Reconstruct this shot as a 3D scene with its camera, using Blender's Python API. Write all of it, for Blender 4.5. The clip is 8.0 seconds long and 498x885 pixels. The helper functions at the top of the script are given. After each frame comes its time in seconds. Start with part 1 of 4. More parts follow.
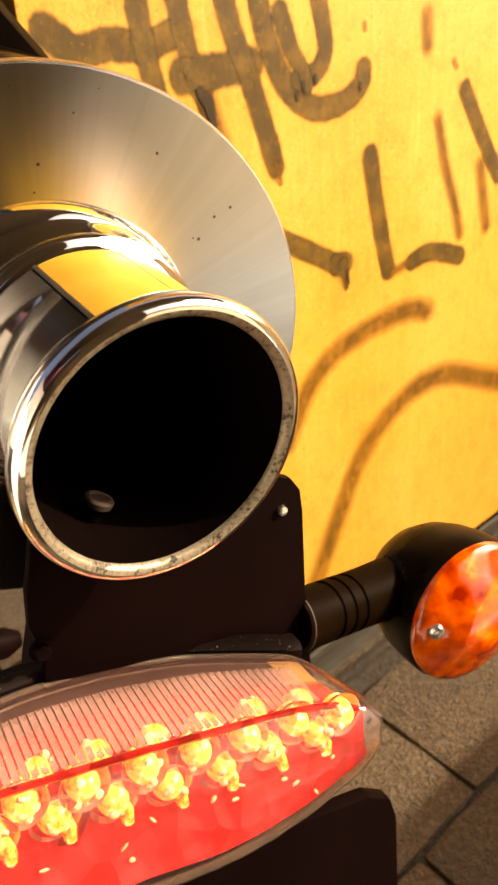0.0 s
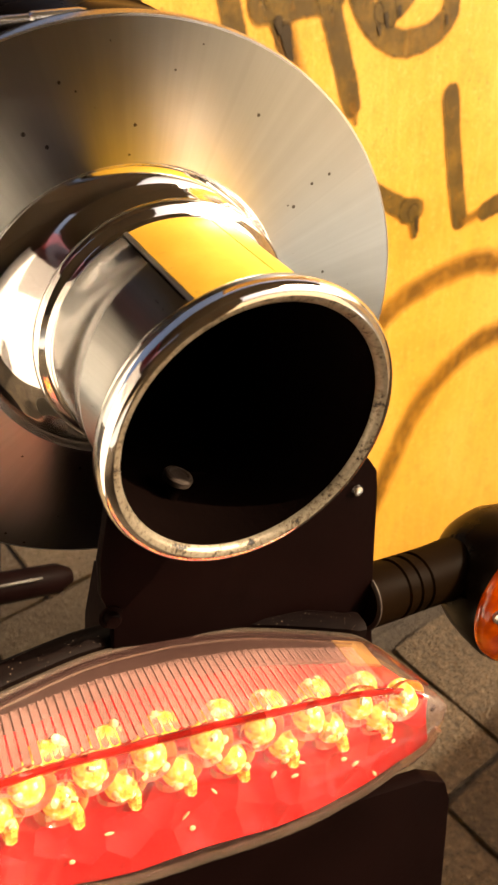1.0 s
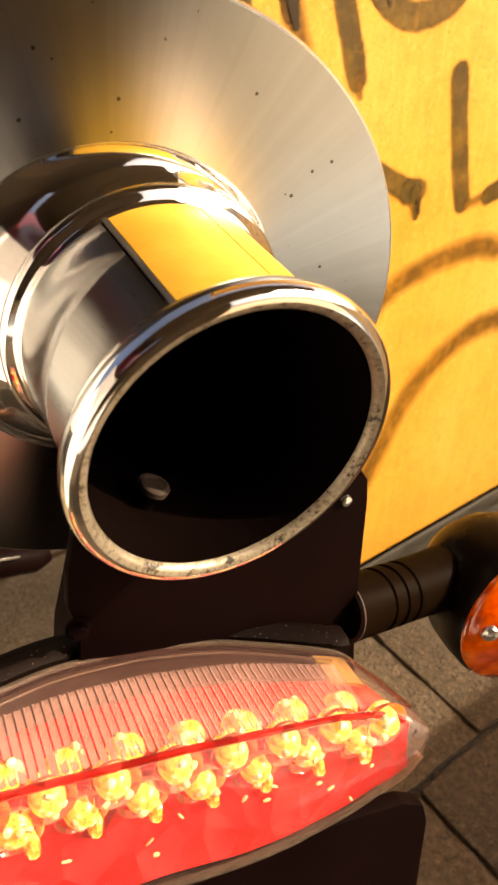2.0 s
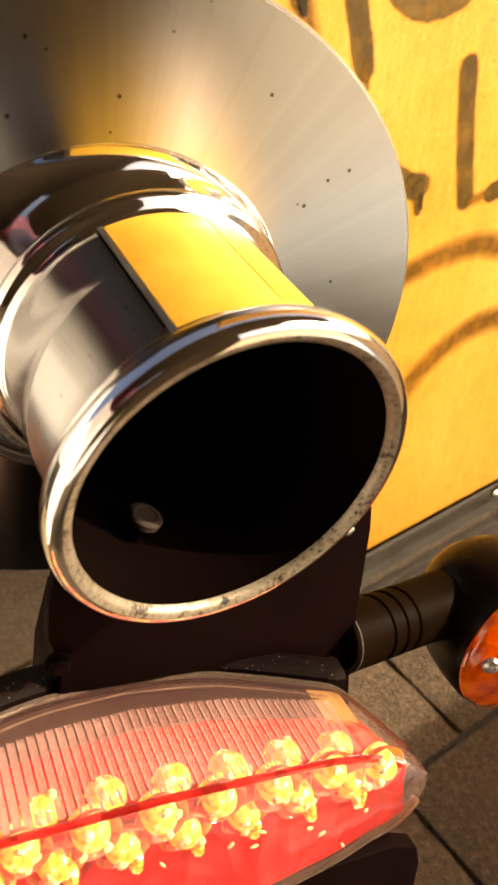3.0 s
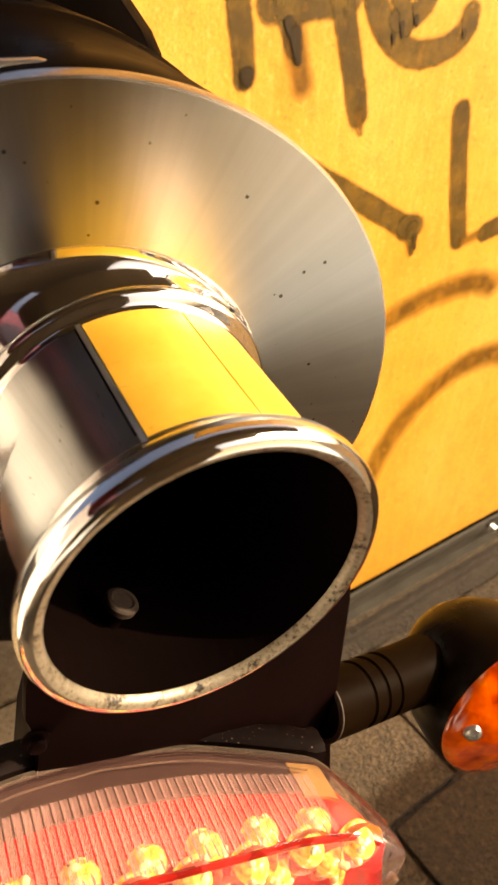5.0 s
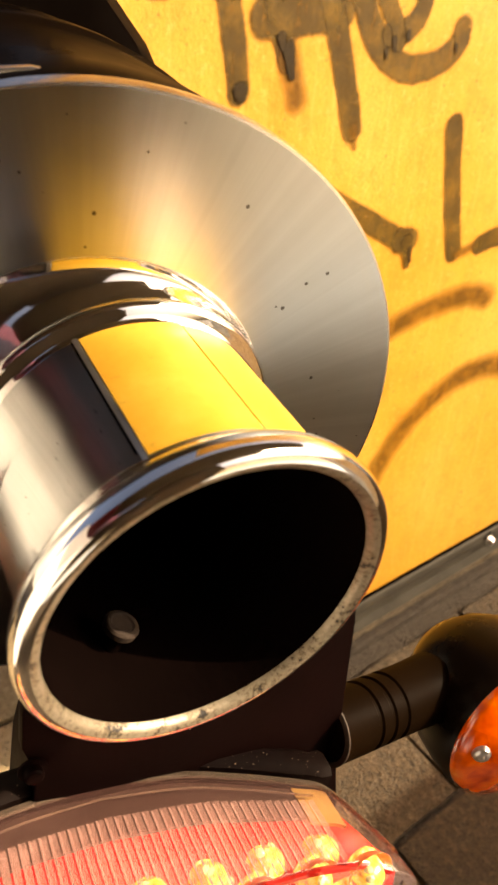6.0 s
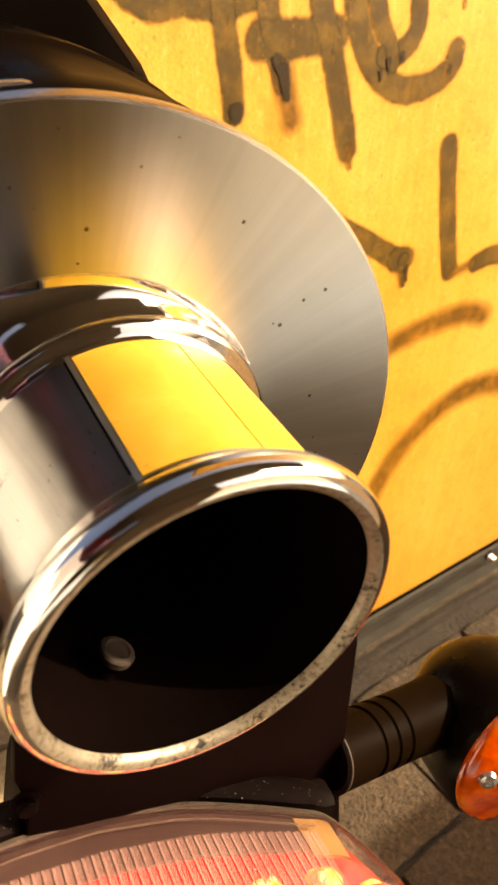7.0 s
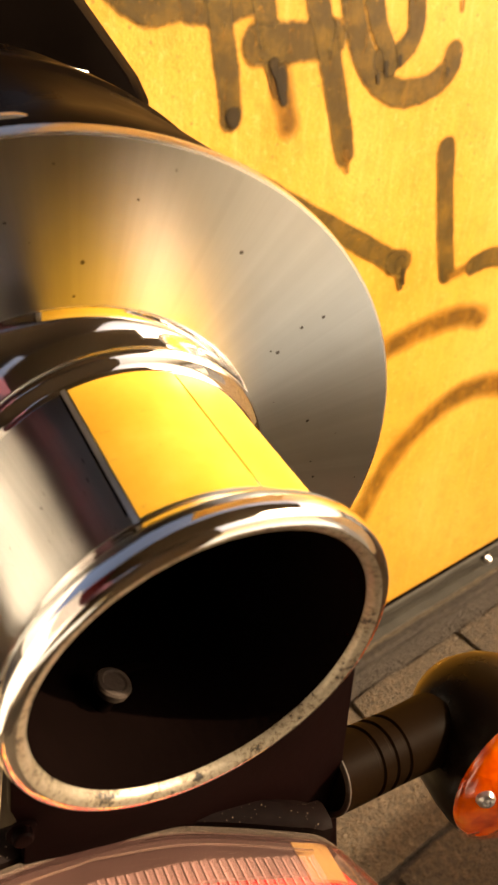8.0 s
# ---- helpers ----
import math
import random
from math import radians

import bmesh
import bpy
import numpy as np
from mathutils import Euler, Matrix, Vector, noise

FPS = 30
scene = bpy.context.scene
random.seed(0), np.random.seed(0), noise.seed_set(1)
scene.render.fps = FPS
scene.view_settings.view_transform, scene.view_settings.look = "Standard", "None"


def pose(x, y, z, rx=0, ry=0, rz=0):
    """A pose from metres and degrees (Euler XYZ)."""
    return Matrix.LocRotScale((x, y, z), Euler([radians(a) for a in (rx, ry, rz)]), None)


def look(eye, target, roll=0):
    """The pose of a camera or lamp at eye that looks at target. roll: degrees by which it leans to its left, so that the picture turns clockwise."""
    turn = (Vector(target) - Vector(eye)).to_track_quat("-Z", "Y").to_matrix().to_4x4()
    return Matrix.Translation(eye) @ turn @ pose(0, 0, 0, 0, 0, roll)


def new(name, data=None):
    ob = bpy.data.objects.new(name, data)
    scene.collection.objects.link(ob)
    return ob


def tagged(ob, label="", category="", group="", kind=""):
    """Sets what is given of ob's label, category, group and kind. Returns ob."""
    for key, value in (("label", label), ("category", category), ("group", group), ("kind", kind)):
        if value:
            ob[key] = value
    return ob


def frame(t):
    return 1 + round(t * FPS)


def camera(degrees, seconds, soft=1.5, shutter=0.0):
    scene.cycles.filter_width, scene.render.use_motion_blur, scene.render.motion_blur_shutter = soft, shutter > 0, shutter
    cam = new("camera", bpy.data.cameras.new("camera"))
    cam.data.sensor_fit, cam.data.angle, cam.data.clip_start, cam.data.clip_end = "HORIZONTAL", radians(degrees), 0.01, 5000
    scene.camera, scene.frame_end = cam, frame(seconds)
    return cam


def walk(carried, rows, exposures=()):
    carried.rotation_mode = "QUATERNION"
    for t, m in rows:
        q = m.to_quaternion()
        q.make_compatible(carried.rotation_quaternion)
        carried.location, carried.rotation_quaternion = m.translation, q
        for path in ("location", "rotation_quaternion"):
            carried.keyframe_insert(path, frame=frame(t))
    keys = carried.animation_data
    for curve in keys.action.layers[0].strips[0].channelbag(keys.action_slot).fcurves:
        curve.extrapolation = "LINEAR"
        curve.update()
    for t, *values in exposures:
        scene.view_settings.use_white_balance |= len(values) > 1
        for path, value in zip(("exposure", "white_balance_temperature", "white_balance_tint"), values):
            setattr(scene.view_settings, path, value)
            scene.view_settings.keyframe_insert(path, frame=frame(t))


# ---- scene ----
cam = camera(36.21, 8.0, soft=2.5)
cam.data.dof.use_dof, cam.data.dof.focus_distance, cam.data.dof.aperture_fstop = True, 0.21, 50.0
PATH = [
    (0.0, pose(-0.0783, -0.1213, 0.8454, 60.04, 3.40, -41.50)),
    (0.5, pose(-0.0803, -0.1092, 0.8490, 56.80, 2.52, -38.82)),
    (1.0, pose(-0.0789, -0.1068, 0.8520, 55.51, 2.20, -36.93)),
    (1.5, pose(-0.0736, -0.1034, 0.8515, 54.49, 1.22, -36.45)),
    (3.0, pose(-0.0609, -0.0800, 0.8508, 52.26, -2.19, -35.75)),
    (3.5, pose(-0.0584, -0.0834, 0.8566, 53.08, -1.92, -35.55)),
    (4.0, pose(-0.0552, -0.0834, 0.8629, 53.16, -2.17, -35.37)),
    (4.5, pose(-0.0539, -0.0824, 0.8641, 53.68, -2.08, -35.31)),
    (5.0, pose(-0.0539, -0.0775, 0.8629, 54.00, -2.51, -35.61)),
    (6.5, pose(-0.0518, -0.0727, 0.8593, 55.96, -2.02, -36.46)),
    (7.0, pose(-0.0508, -0.0712, 0.8584, 56.59, -1.98, -36.58)),
    (7.5, pose(-0.0492, -0.0703, 0.8625, 56.34, -1.85, -36.56)),
    (8.0, pose(-0.0484, -0.0674, 0.8631, 56.37, -2.12, -36.78)),
]
walk(cam, PATH, [(0.0, 0.92, 8500, 16), (1.0, 0.88, 8200, 16), (3.5, 0.96, 8250, 16), (5.0, 0.88, 8500, 16), (8.0, 0.92, 8500, 16)])

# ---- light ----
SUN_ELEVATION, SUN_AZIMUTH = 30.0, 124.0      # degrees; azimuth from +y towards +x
world = bpy.data.worlds.new("sky")
scene.world = world
world.use_nodes = True
_nt = world.node_tree
_sky = _nt.nodes.new("ShaderNodeTexSky")
_sky.sky_type = 'NISHITA'
_sky.sun_disc = False
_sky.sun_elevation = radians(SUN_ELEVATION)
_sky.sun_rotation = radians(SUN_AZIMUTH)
_sky.air_density, _sky.dust_density = 0.6, 8.0
_nt.links.new(_sky.outputs[0], _nt.nodes["Background"].inputs[0])
_nt.nodes["Background"].inputs[1].default_value = 0.12
sun_data = bpy.data.lights.new("sun", 'SUN')
sun_data.energy, sun_data.angle, sun_data.color = 5.0, radians(0.6), (1.0, 0.88, 0.70)
sun = new("sun", sun_data)
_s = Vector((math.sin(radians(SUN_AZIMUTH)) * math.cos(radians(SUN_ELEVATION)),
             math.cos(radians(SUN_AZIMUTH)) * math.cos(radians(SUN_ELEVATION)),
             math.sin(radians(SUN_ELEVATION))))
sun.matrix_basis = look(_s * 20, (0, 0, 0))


# ---- materials ----
def mat(name):
    m = bpy.data.materials.new(name)
    m.use_nodes = True
    nt = m.node_tree
    return m, nt, nt.nodes["Principled BSDF"], nt.nodes["Material Output"]


def node(nt, kind, **values):
    n = nt.nodes.new(kind)
    for k, v in values.items():
        n.inputs[k].default_value = v
    return n


def coords(nt, scale=(1, 1, 1)):
    tc = nt.nodes.new("ShaderNodeTexCoord")
    mp = nt.nodes.new("ShaderNodeMapping")
    mp.inputs["Scale"].default_value = scale
    nt.links.new(tc.outputs["Object"], mp.inputs[0])
    return mp.outputs[0]


def noise_tex(nt, vec, scale, detail=6.0, rough=0.6):
    n = node(nt, "ShaderNodeTexNoise", Scale=scale, Detail=detail, Roughness=rough)
    nt.links.new(vec, n.inputs["Vector"])
    return n.outputs["Fac"]


def ramp(nt, fac, stops):
    r = nt.nodes.new("ShaderNodeValToRGB")
    els = r.color_ramp.elements
    els[0].position, els[0].color = stops[0][0], (*stops[0][1], 1)
    els[1].position, els[1].color = stops[-1][0], (*stops[-1][1], 1)
    for p, c in stops[1:-1]:
        els.new(p).color = (*c, 1)
    nt.links.new(fac, r.inputs[0])
    return r.outputs[0]


def grey(nt, fac, a, b, lo=0.0, hi=1.0):
    n = node(nt, "ShaderNodeMapRange")
    for k, v in ((1, a), (2, b), (3, lo), (4, hi)):
        n.inputs[k].default_value = v
    nt.links.new(fac, n.inputs[0])
    return n.outputs[0]


def mix(nt, fac, a, b, mode='MIX'):
    n = nt.nodes.new("ShaderNodeMix")
    n.data_type, n.blend_type = 'RGBA', mode
    for sock, v in ((n.inputs[0], fac), (n.inputs[6], a), (n.inputs[7], b)):
        if isinstance(v, (int, float)):
            sock.default_value = v
        elif isinstance(v, tuple):
            sock.default_value = (*v, 1)
        else:
            nt.links.new(v, sock)
    return n.outputs[2]


def bump(nt, bsdf, height, strength=0.3, distance=0.001):
    b = node(nt, "ShaderNodeBump", Strength=strength, Distance=distance)
    nt.links.new(height, b.inputs["Height"])
    nt.links.new(b.outputs[0], bsdf.inputs["Normal"])
    return b


def yellow_paint():
    m, nt, b, _ = mat("yellow_paint")
    v = coords(nt)
    big = noise_tex(nt, v, 5.0, 4.0)
    streak = noise_tex(nt, coords(nt, (60, 60, 5)), 1.0, 5.0)
    fine = noise_tex(nt, v, 260.0, 3.0)
    c = ramp(nt, big, [(0.3, (0.70, 0.32, 0.040)), (0.5, (0.79, 0.40, 0.055)), (0.72, (0.84, 0.46, 0.085))])
    c = mix(nt, grey(nt, streak, 0.52, 0.75, 0.0, 0.35), c, (0.58, 0.31, 0.04))
    blot = noise_tex(nt, v, 38.0, 7.0, 0.7)
    c = mix(nt, grey(nt, blot, 0.48, 0.68, 0.0, 0.55), c, (0.62, 0.27, 0.030))
    worn = noise_tex(nt, v, 150.0, 5.0, 0.7)
    c = mix(nt, grey(nt, worn, 0.55, 0.70, 0.0, 0.55), c, (0.88, 0.56, 0.16))
    grain = noise_tex(nt, v, 420.0, 3.0, 0.65)
    c = mix(nt, grey(nt, grain, 0.52, 0.70, 0.0, 0.50), c, (0.56, 0.26, 0.03))
    run = noise_tex(nt, coords(nt, (130, 130, 9)), 1.0, 4.0, 0.6)
    c = mix(nt, grey(nt, run, 0.56, 0.72, 0.0, 0.40), c, (0.86, 0.54, 0.14))
    spots = node(nt, "ShaderNodeTexVoronoi", Scale=70.0)
    nt.links.new(v, spots.inputs["Vector"])
    dot = grey(nt, spots.outputs["Distance"], 0.05, 0.11, 0.75, 0.0)
    c = mix(nt, dot, c, (0.30, 0.16, 0.03))
    nt.links.new(c, b.inputs["Base Color"])
    nt.links.new(grey(nt, big, 0.3, 0.7, 0.42, 0.62), b.inputs["Roughness"])
    h = mix(nt, 0.5, fine, streak)
    bump(nt, b, h, 0.7, 0.0014)
    return m


def spray_paint(name, soft, dark, full, scant):
    m, nt, b, out = mat(name)
    v = coords(nt)
    n1 = noise_tex(nt, v, 38.0, 9.0, 0.72)
    n2 = noise_tex(nt, v, 300.0, 3.0)
    n3 = noise_tex(nt, coords(nt, (1.0, 1.0, 0.35)), 90.0, 5.0, 0.65)
    c = ramp(nt, n1, [(0.30, tuple(0.6 * x for x in dark)), (0.48, dark), (0.62, tuple(2.0 * x for x in dark)), (0.78, tuple(3.4 * x for x in dark))])
    nt.links.new(c, b.inputs["Base Color"])
    b.inputs["Roughness"].default_value = 0.5
    b.inputs["Specular IOR Level"].default_value = 0.25
    bump(nt, b, mix(nt, 0.4, n1, n2), 0.6, 0.0018)
    uv = nt.nodes.new("ShaderNodeUVMap")
    uv.uv_map = "uv"
    sep = nt.nodes.new("ShaderNodeSeparateXYZ")
    nt.links.new(uv.outputs[0], sep.inputs[0])
    rag = mix(nt, 0.45, n3, n2)
    edge = node(nt, "ShaderNodeMath")
    edge.operation = 'ADD'
    nt.links.new(grey(nt, rag, 0.3, 0.7, -0.10, 0.10), edge.inputs[0])
    nt.links.new(sep.outputs[1], edge.inputs[1])
    cover = grey(nt, edge.outputs[0], 0.06, 0.10 + soft, 0.0, 1.0)
    thin = grey(nt, mix(nt, 0.5, n1, n3), 0.44, 0.64, full, scant)
    chips = grey(nt, noise_tex(nt, v, 170.0, 4.0, 0.7), 0.63, 0.72, 1.0, 0.45)
    mul = node(nt, "ShaderNodeMath")
    mul.operation = 'MULTIPLY'
    nt.links.new(cover, mul.inputs[0])
    nt.links.new(thin, mul.inputs[1])
    last = node(nt, "ShaderNodeMath")
    last.operation = 'MULTIPLY'
    nt.links.new(mul.outputs[0], last.inputs[0])
    nt.links.new(chips, last.inputs[1])
    nt.links.new(last.outputs[0], b.inputs["Alpha"])
    return m


def chrome(name="chrome", base=0.88, rough=0.035, smudge=0.10):
    m, nt, b, _ = mat(name)
    v = coords(nt)
    b.inputs["Metallic"].default_value = 1.0
    n1 = noise_tex(nt, v, 55.0, 6.0)
    n2 = noise_tex(nt, v, 900.0, 2.0)
    nt.links.new(ramp(nt, n1, [(0.3, (base * .93, base * .92, base * .90)), (0.7, (base, base, base))]), b.inputs["Base Color"])
    nt.links.new(grey(nt, n1, 0.45, 0.8, rough, rough + smudge), b.inputs["Roughness"])
    bump(nt, b, n2, 0.02, 0.0002)
    return m


def turned_metal():
    """Lathe-turned steel: fine circular grain that smears reflections outwards from the middle."""
    m, nt, b, out = mat("turned_metal")
    nt.nodes.remove(b)
    v = coords(nt)
    n1 = noise_tex(nt, v, 40.0, 6.0)
    pits = node(nt, "ShaderNodeTexVoronoi", Scale=210.0)
    nt.links.new(v, pits.inputs["Vector"])
    pick = node(nt, "ShaderNodeSeparateColor")
    nt.links.new(pits.outputs["Color"], pick.inputs[0])
    size = grey(nt, pick.outputs[0], 0.0, 1.0, 0.02, 0.10)
    near = node(nt, "ShaderNodeMath")
    near.operation = 'LESS_THAN'
    nt.links.new(pits.outputs["Distance"], near.inputs[0])
    nt.links.new(size, near.inputs[1])
    turn = nt.nodes.new("ShaderNodeTexGradient")
    turn.gradient_type = 'RADIAL'
    nt.links.new(v, turn.inputs[0])
    spoke = node(nt, "ShaderNodeTexNoise", Scale=70.0, Detail=4.0, Roughness=0.7)
    spoke.noise_dimensions = '1D'
    nt.links.new(turn.outputs["Fac"], spoke.inputs["W"])
    c = ramp(nt, n1, [(0.3, (0.48, 0.505, 0.505)), (0.7, (0.52, 0.545, 0.545))])
    c = mix(nt, 1.0, c, grey(nt, spoke.outputs["Fac"], 0.3, 0.7, 0.94, 1.04), 'MULTIPLY')
    metal = nt.nodes.new("ShaderNodeBsdfAnisotropic")
    metal.distribution = 'BECKMANN'
    nt.links.new(mix(nt, near.outputs[0], c, (0.12, 0.11, 0.10)), metal.inputs["Color"])
    metal.inputs["Roughness"].default_value = 0.312
    metal.inputs["Anisotropy"].default_value = 0.49
    metal.inputs["Rotation"].default_value = 0.0
    tan = nt.nodes.new("ShaderNodeTangent")
    tan.direction_type, tan.axis = 'RADIAL', 'Z'
    nt.links.new(tan.outputs[0], metal.inputs["Tangent"])
    nt.links.new(metal.outputs[0], out.inputs[0])
    return m


def plastic(name, colour, rough=0.4, bumps=0.15, scale=350.0, spec=0.5):
    m, nt, b, _ = mat(name)
    v = coords(nt)
    n1 = noise_tex(nt, v, 30.0, 6.0)
    n2 = noise_tex(nt, v, scale, 3.0)
    lo = tuple(x * 0.75 for x in colour)
    hi = tuple(min(1.0, x * 1.35) for x in colour)
    nt.links.new(ramp(nt, n1, [(0.3, lo), (0.7, hi)]), b.inputs["Base Color"])
    nt.links.new(grey(nt, n1, 0.3, 0.7, rough - 0.08, rough + 0.12), b.inputs["Roughness"])
    b.inputs["Specular IOR Level"].default_value = spec
    bump(nt, b, n2, bumps, 0.0004)
    return m


def dusty_plastic():
    """Black plastic with pale grains of dust."""
    m, nt, b, _ = mat("dusty_black_plastic")
    v = coords(nt)
    n1 = noise_tex(nt, v, 25.0, 6.0, 0.7)
    dots = node(nt, "ShaderNodeTexVoronoi", Scale=1300.0)
    nt.links.new(v, dots.inputs["Vector"])
    pick = node(nt, "ShaderNodeSeparateColor")
    nt.links.new(dots.outputs["Color"], pick.inputs[0])
    size = grey(nt, pick.outputs[0], 0.72, 1.0, 0.0, 0.26)
    near = node(nt, "ShaderNodeMath")
    near.operation = 'LESS_THAN'
    nt.links.new(dots.outputs["Distance"], near.inputs[0])
    nt.links.new(size, near.inputs[1])
    film_ = mix(nt, grey(nt, n1, 0.45, 0.75, 0.0, 0.55), (0.0030, 0.0013, 0.0012), (0.016, 0.010, 0.008))
    nt.links.new(mix(nt, near.outputs[0], film_, (0.16, 0.12, 0.09)), b.inputs["Base Color"])
    b.inputs["Roughness"].default_value = 0.55
    b.inputs["Specular IOR Level"].default_value = 0.03
    return m


def clear_cover(name, tint, rough=0.03, haze=0.0, milk=(0.85, 0.80, 0.76)):
    m, nt, b, out = mat(name)
    nt.nodes.remove(b)
    tr_ = nt.nodes.new("ShaderNodeBsdfTransparent")
    tr_.inputs[0].default_value = (*tint, 1)
    gl = nt.nodes.new("ShaderNodeBsdfGlossy")
    gl.inputs["Roughness"].default_value = rough
    n1 = noise_tex(nt, coords(nt), 60.0, 4.0)
    nt.links.new(grey(nt, n1, 0.45, 0.8, rough, rough + 0.12), gl.inputs["Roughness"])
    fr = nt.nodes.new("ShaderNodeFresnel")
    fr.inputs[0].default_value = 1.5
    ms = nt.nodes.new("ShaderNodeMixShader")
    nt.links.new(fr.outputs[0], ms.inputs[0])
    nt.links.new(tr_.outputs[0], ms.inputs[1])
    nt.links.new(gl.outputs[0], ms.inputs[2])
    last = ms.outputs[0]
    if haze:
        df = nt.nodes.new("ShaderNodeBsdfDiffuse")
        df.inputs[0].default_value = (*milk, 1)
        mh = nt.nodes.new("ShaderNodeMixShader")
        nt.links.new(grey(nt, n1, 0.3, 0.75, haze * 0.8, haze * 1.3), mh.inputs[0])
        nt.links.new(last, mh.inputs[1])
        nt.links.new(df.outputs[0], mh.inputs[2])
        last = mh.outputs[0]
    nt.links.new(last, out.inputs[0])
    return m


def coloured_lens(name, colour, glow=0.0, relief=0.12):
    m, nt, b, _ = mat(name)
    v = coords(nt)
    cells = node(nt, "ShaderNodeTexVoronoi", Scale=110.0)
    nt.links.new(v, cells.inputs["Vector"])
    pick = node(nt, "ShaderNodeSeparateColor")
    nt.links.new(cells.outputs["Color"], pick.inputs[0])
    n1 = mix(nt, 0.42, noise_tex(nt, v, 90.0, 3.0), pick.outputs[0])
    # tones per cell paint in the uneven brightness of the facets
    dark = tuple(x * 0.62 for x in colour)
    hi = tuple(min(1.0, x * 1.3 + 0.01) for x in colour)
    nt.links.new(ramp(nt, n1, [(0.35, dark), (0.5, colour), (0.68, hi)]), b.inputs["Base Color"])
    b.inputs["Roughness"].default_value = 0.12
    b.inputs["Coat Weight"].default_value = 1.0
    b.inputs["Coat Roughness"].default_value = 0.04
    b.inputs["Subsurface Weight"].default_value = 0.35
    b.inputs["Subsurface Radius"].default_value = (0.006, 0.002, 0.0005)
    b.inputs["Subsurface Scale"].default_value = 1.0
    # weak emission stands in for sun shining through the lens
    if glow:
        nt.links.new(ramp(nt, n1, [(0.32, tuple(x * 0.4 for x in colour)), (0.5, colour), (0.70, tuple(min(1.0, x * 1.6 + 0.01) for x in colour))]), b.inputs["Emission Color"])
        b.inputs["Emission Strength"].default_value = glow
    bump(nt, b, cells.outputs["Distance"], relief, 0.0025)
    return m


def glowing_led_glass():
    """Clear yellow LED bodies; bright and dull facets are painted in, sunlit glow is emission."""
    m, nt, b, _ = mat("glowing_led_glass")
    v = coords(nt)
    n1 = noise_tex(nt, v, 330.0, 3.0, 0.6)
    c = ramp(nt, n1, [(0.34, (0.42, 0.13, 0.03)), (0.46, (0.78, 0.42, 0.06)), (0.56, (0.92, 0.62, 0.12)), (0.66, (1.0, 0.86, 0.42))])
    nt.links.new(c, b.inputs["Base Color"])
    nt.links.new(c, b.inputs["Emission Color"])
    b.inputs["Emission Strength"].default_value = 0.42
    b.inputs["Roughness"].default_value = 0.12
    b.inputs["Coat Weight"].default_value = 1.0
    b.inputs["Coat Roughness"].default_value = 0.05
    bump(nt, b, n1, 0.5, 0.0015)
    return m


def painted_reflection():
    """Yellow coat that paints the wall's reflection on the pipe, with smudges."""
    m, nt, b, _ = mat("yellow_reflection")
    v = coords(nt)
    n1 = noise_tex(nt, v, 70.0, 5.0)
    n2 = noise_tex(nt, v, 420.0, 4.0, 0.7)
    c = ramp(nt, n1, [(0.3, (0.80, 0.42, 0.045)), (0.5, (0.84, 0.48, 0.060)), (0.7, (0.88, 0.55, 0.085))])
    c = mix(nt, grey(nt, n2, 0.62, 0.75, 0.0, 0.6), c, (0.50, 0.27, 0.04))
    nt.links.new(c, b.inputs["Base Color"])
    b.inputs["Metallic"].default_value = 0.35
    b.inputs["Specular IOR Level"].default_value = 0.2
    nt.links.new(grey(nt, n1, 0.3, 0.7, 0.36, 0.46), b.inputs["Roughness"])
    return m


def sooty():
    """Worn steel edge with black soot pits."""
    m, nt, b, _ = mat("sooty_steel")
    v = coords(nt)
    n1 = noise_tex(nt, v, 95.0, 8.0, 0.75)
    n2 = noise_tex(nt, v, 700.0, 4.0, 0.7)
    k = mix(nt, 0.45, n1, n2)
    nt.links.new(ramp(nt, k, [(0.42, (0.004, 0.003, 0.002)), (0.447, (0.12, 0.09, 0.055)), (0.495, (0.27, 0.235, 0.175)), (0.66, (0.40, 0.355, 0.28))]), b.inputs["Base Color"])
    nt.links.new(grey(nt, k, 0.43, 0.50, 0.0, 0.6), b.inputs["Metallic"])
    b.inputs["Roughness"].default_value = 0.42
    bump(nt, b, k, 0.5, 0.0006)
    return m


def amber():
    """Orange lens; the uneven light on its facets is painted as colour tones."""
    m, nt, b, _ = mat("amber_plastic")
    v = coords(nt)
    cells = node(nt, "ShaderNodeTexVoronoi", Scale=95.0)
    nt.links.new(v, cells.inputs["Vector"])
    sep = node(nt, "ShaderNodeSeparateColor")
    nt.links.new(cells.outputs["Color"], sep.inputs[0])
    n1 = noise_tex(nt, v, 120.0, 2.0, 0.5)
    k = mix(nt, 0.90, sep.outputs[0], n1)
    c = ramp(nt, k, [(0.28, (0.24, 0.010, 0.0)), (0.45, (0.56, 0.055, 0.001)), (0.60, (0.82, 0.115, 0.002)), (0.78, (0.94, 0.32, 0.025))])
    nt.links.new(c, b.inputs["Base Color"])
    b.inputs["Roughness"].default_value = 0.15
    b.inputs["Coat Weight"].default_value = 1.0
    b.inputs["Coat Roughness"].default_value = 0.05
    bump(nt, b, mix(nt, 0.45, cells.outputs["Distance"], n1), 0.28, 0.0025)
    return m


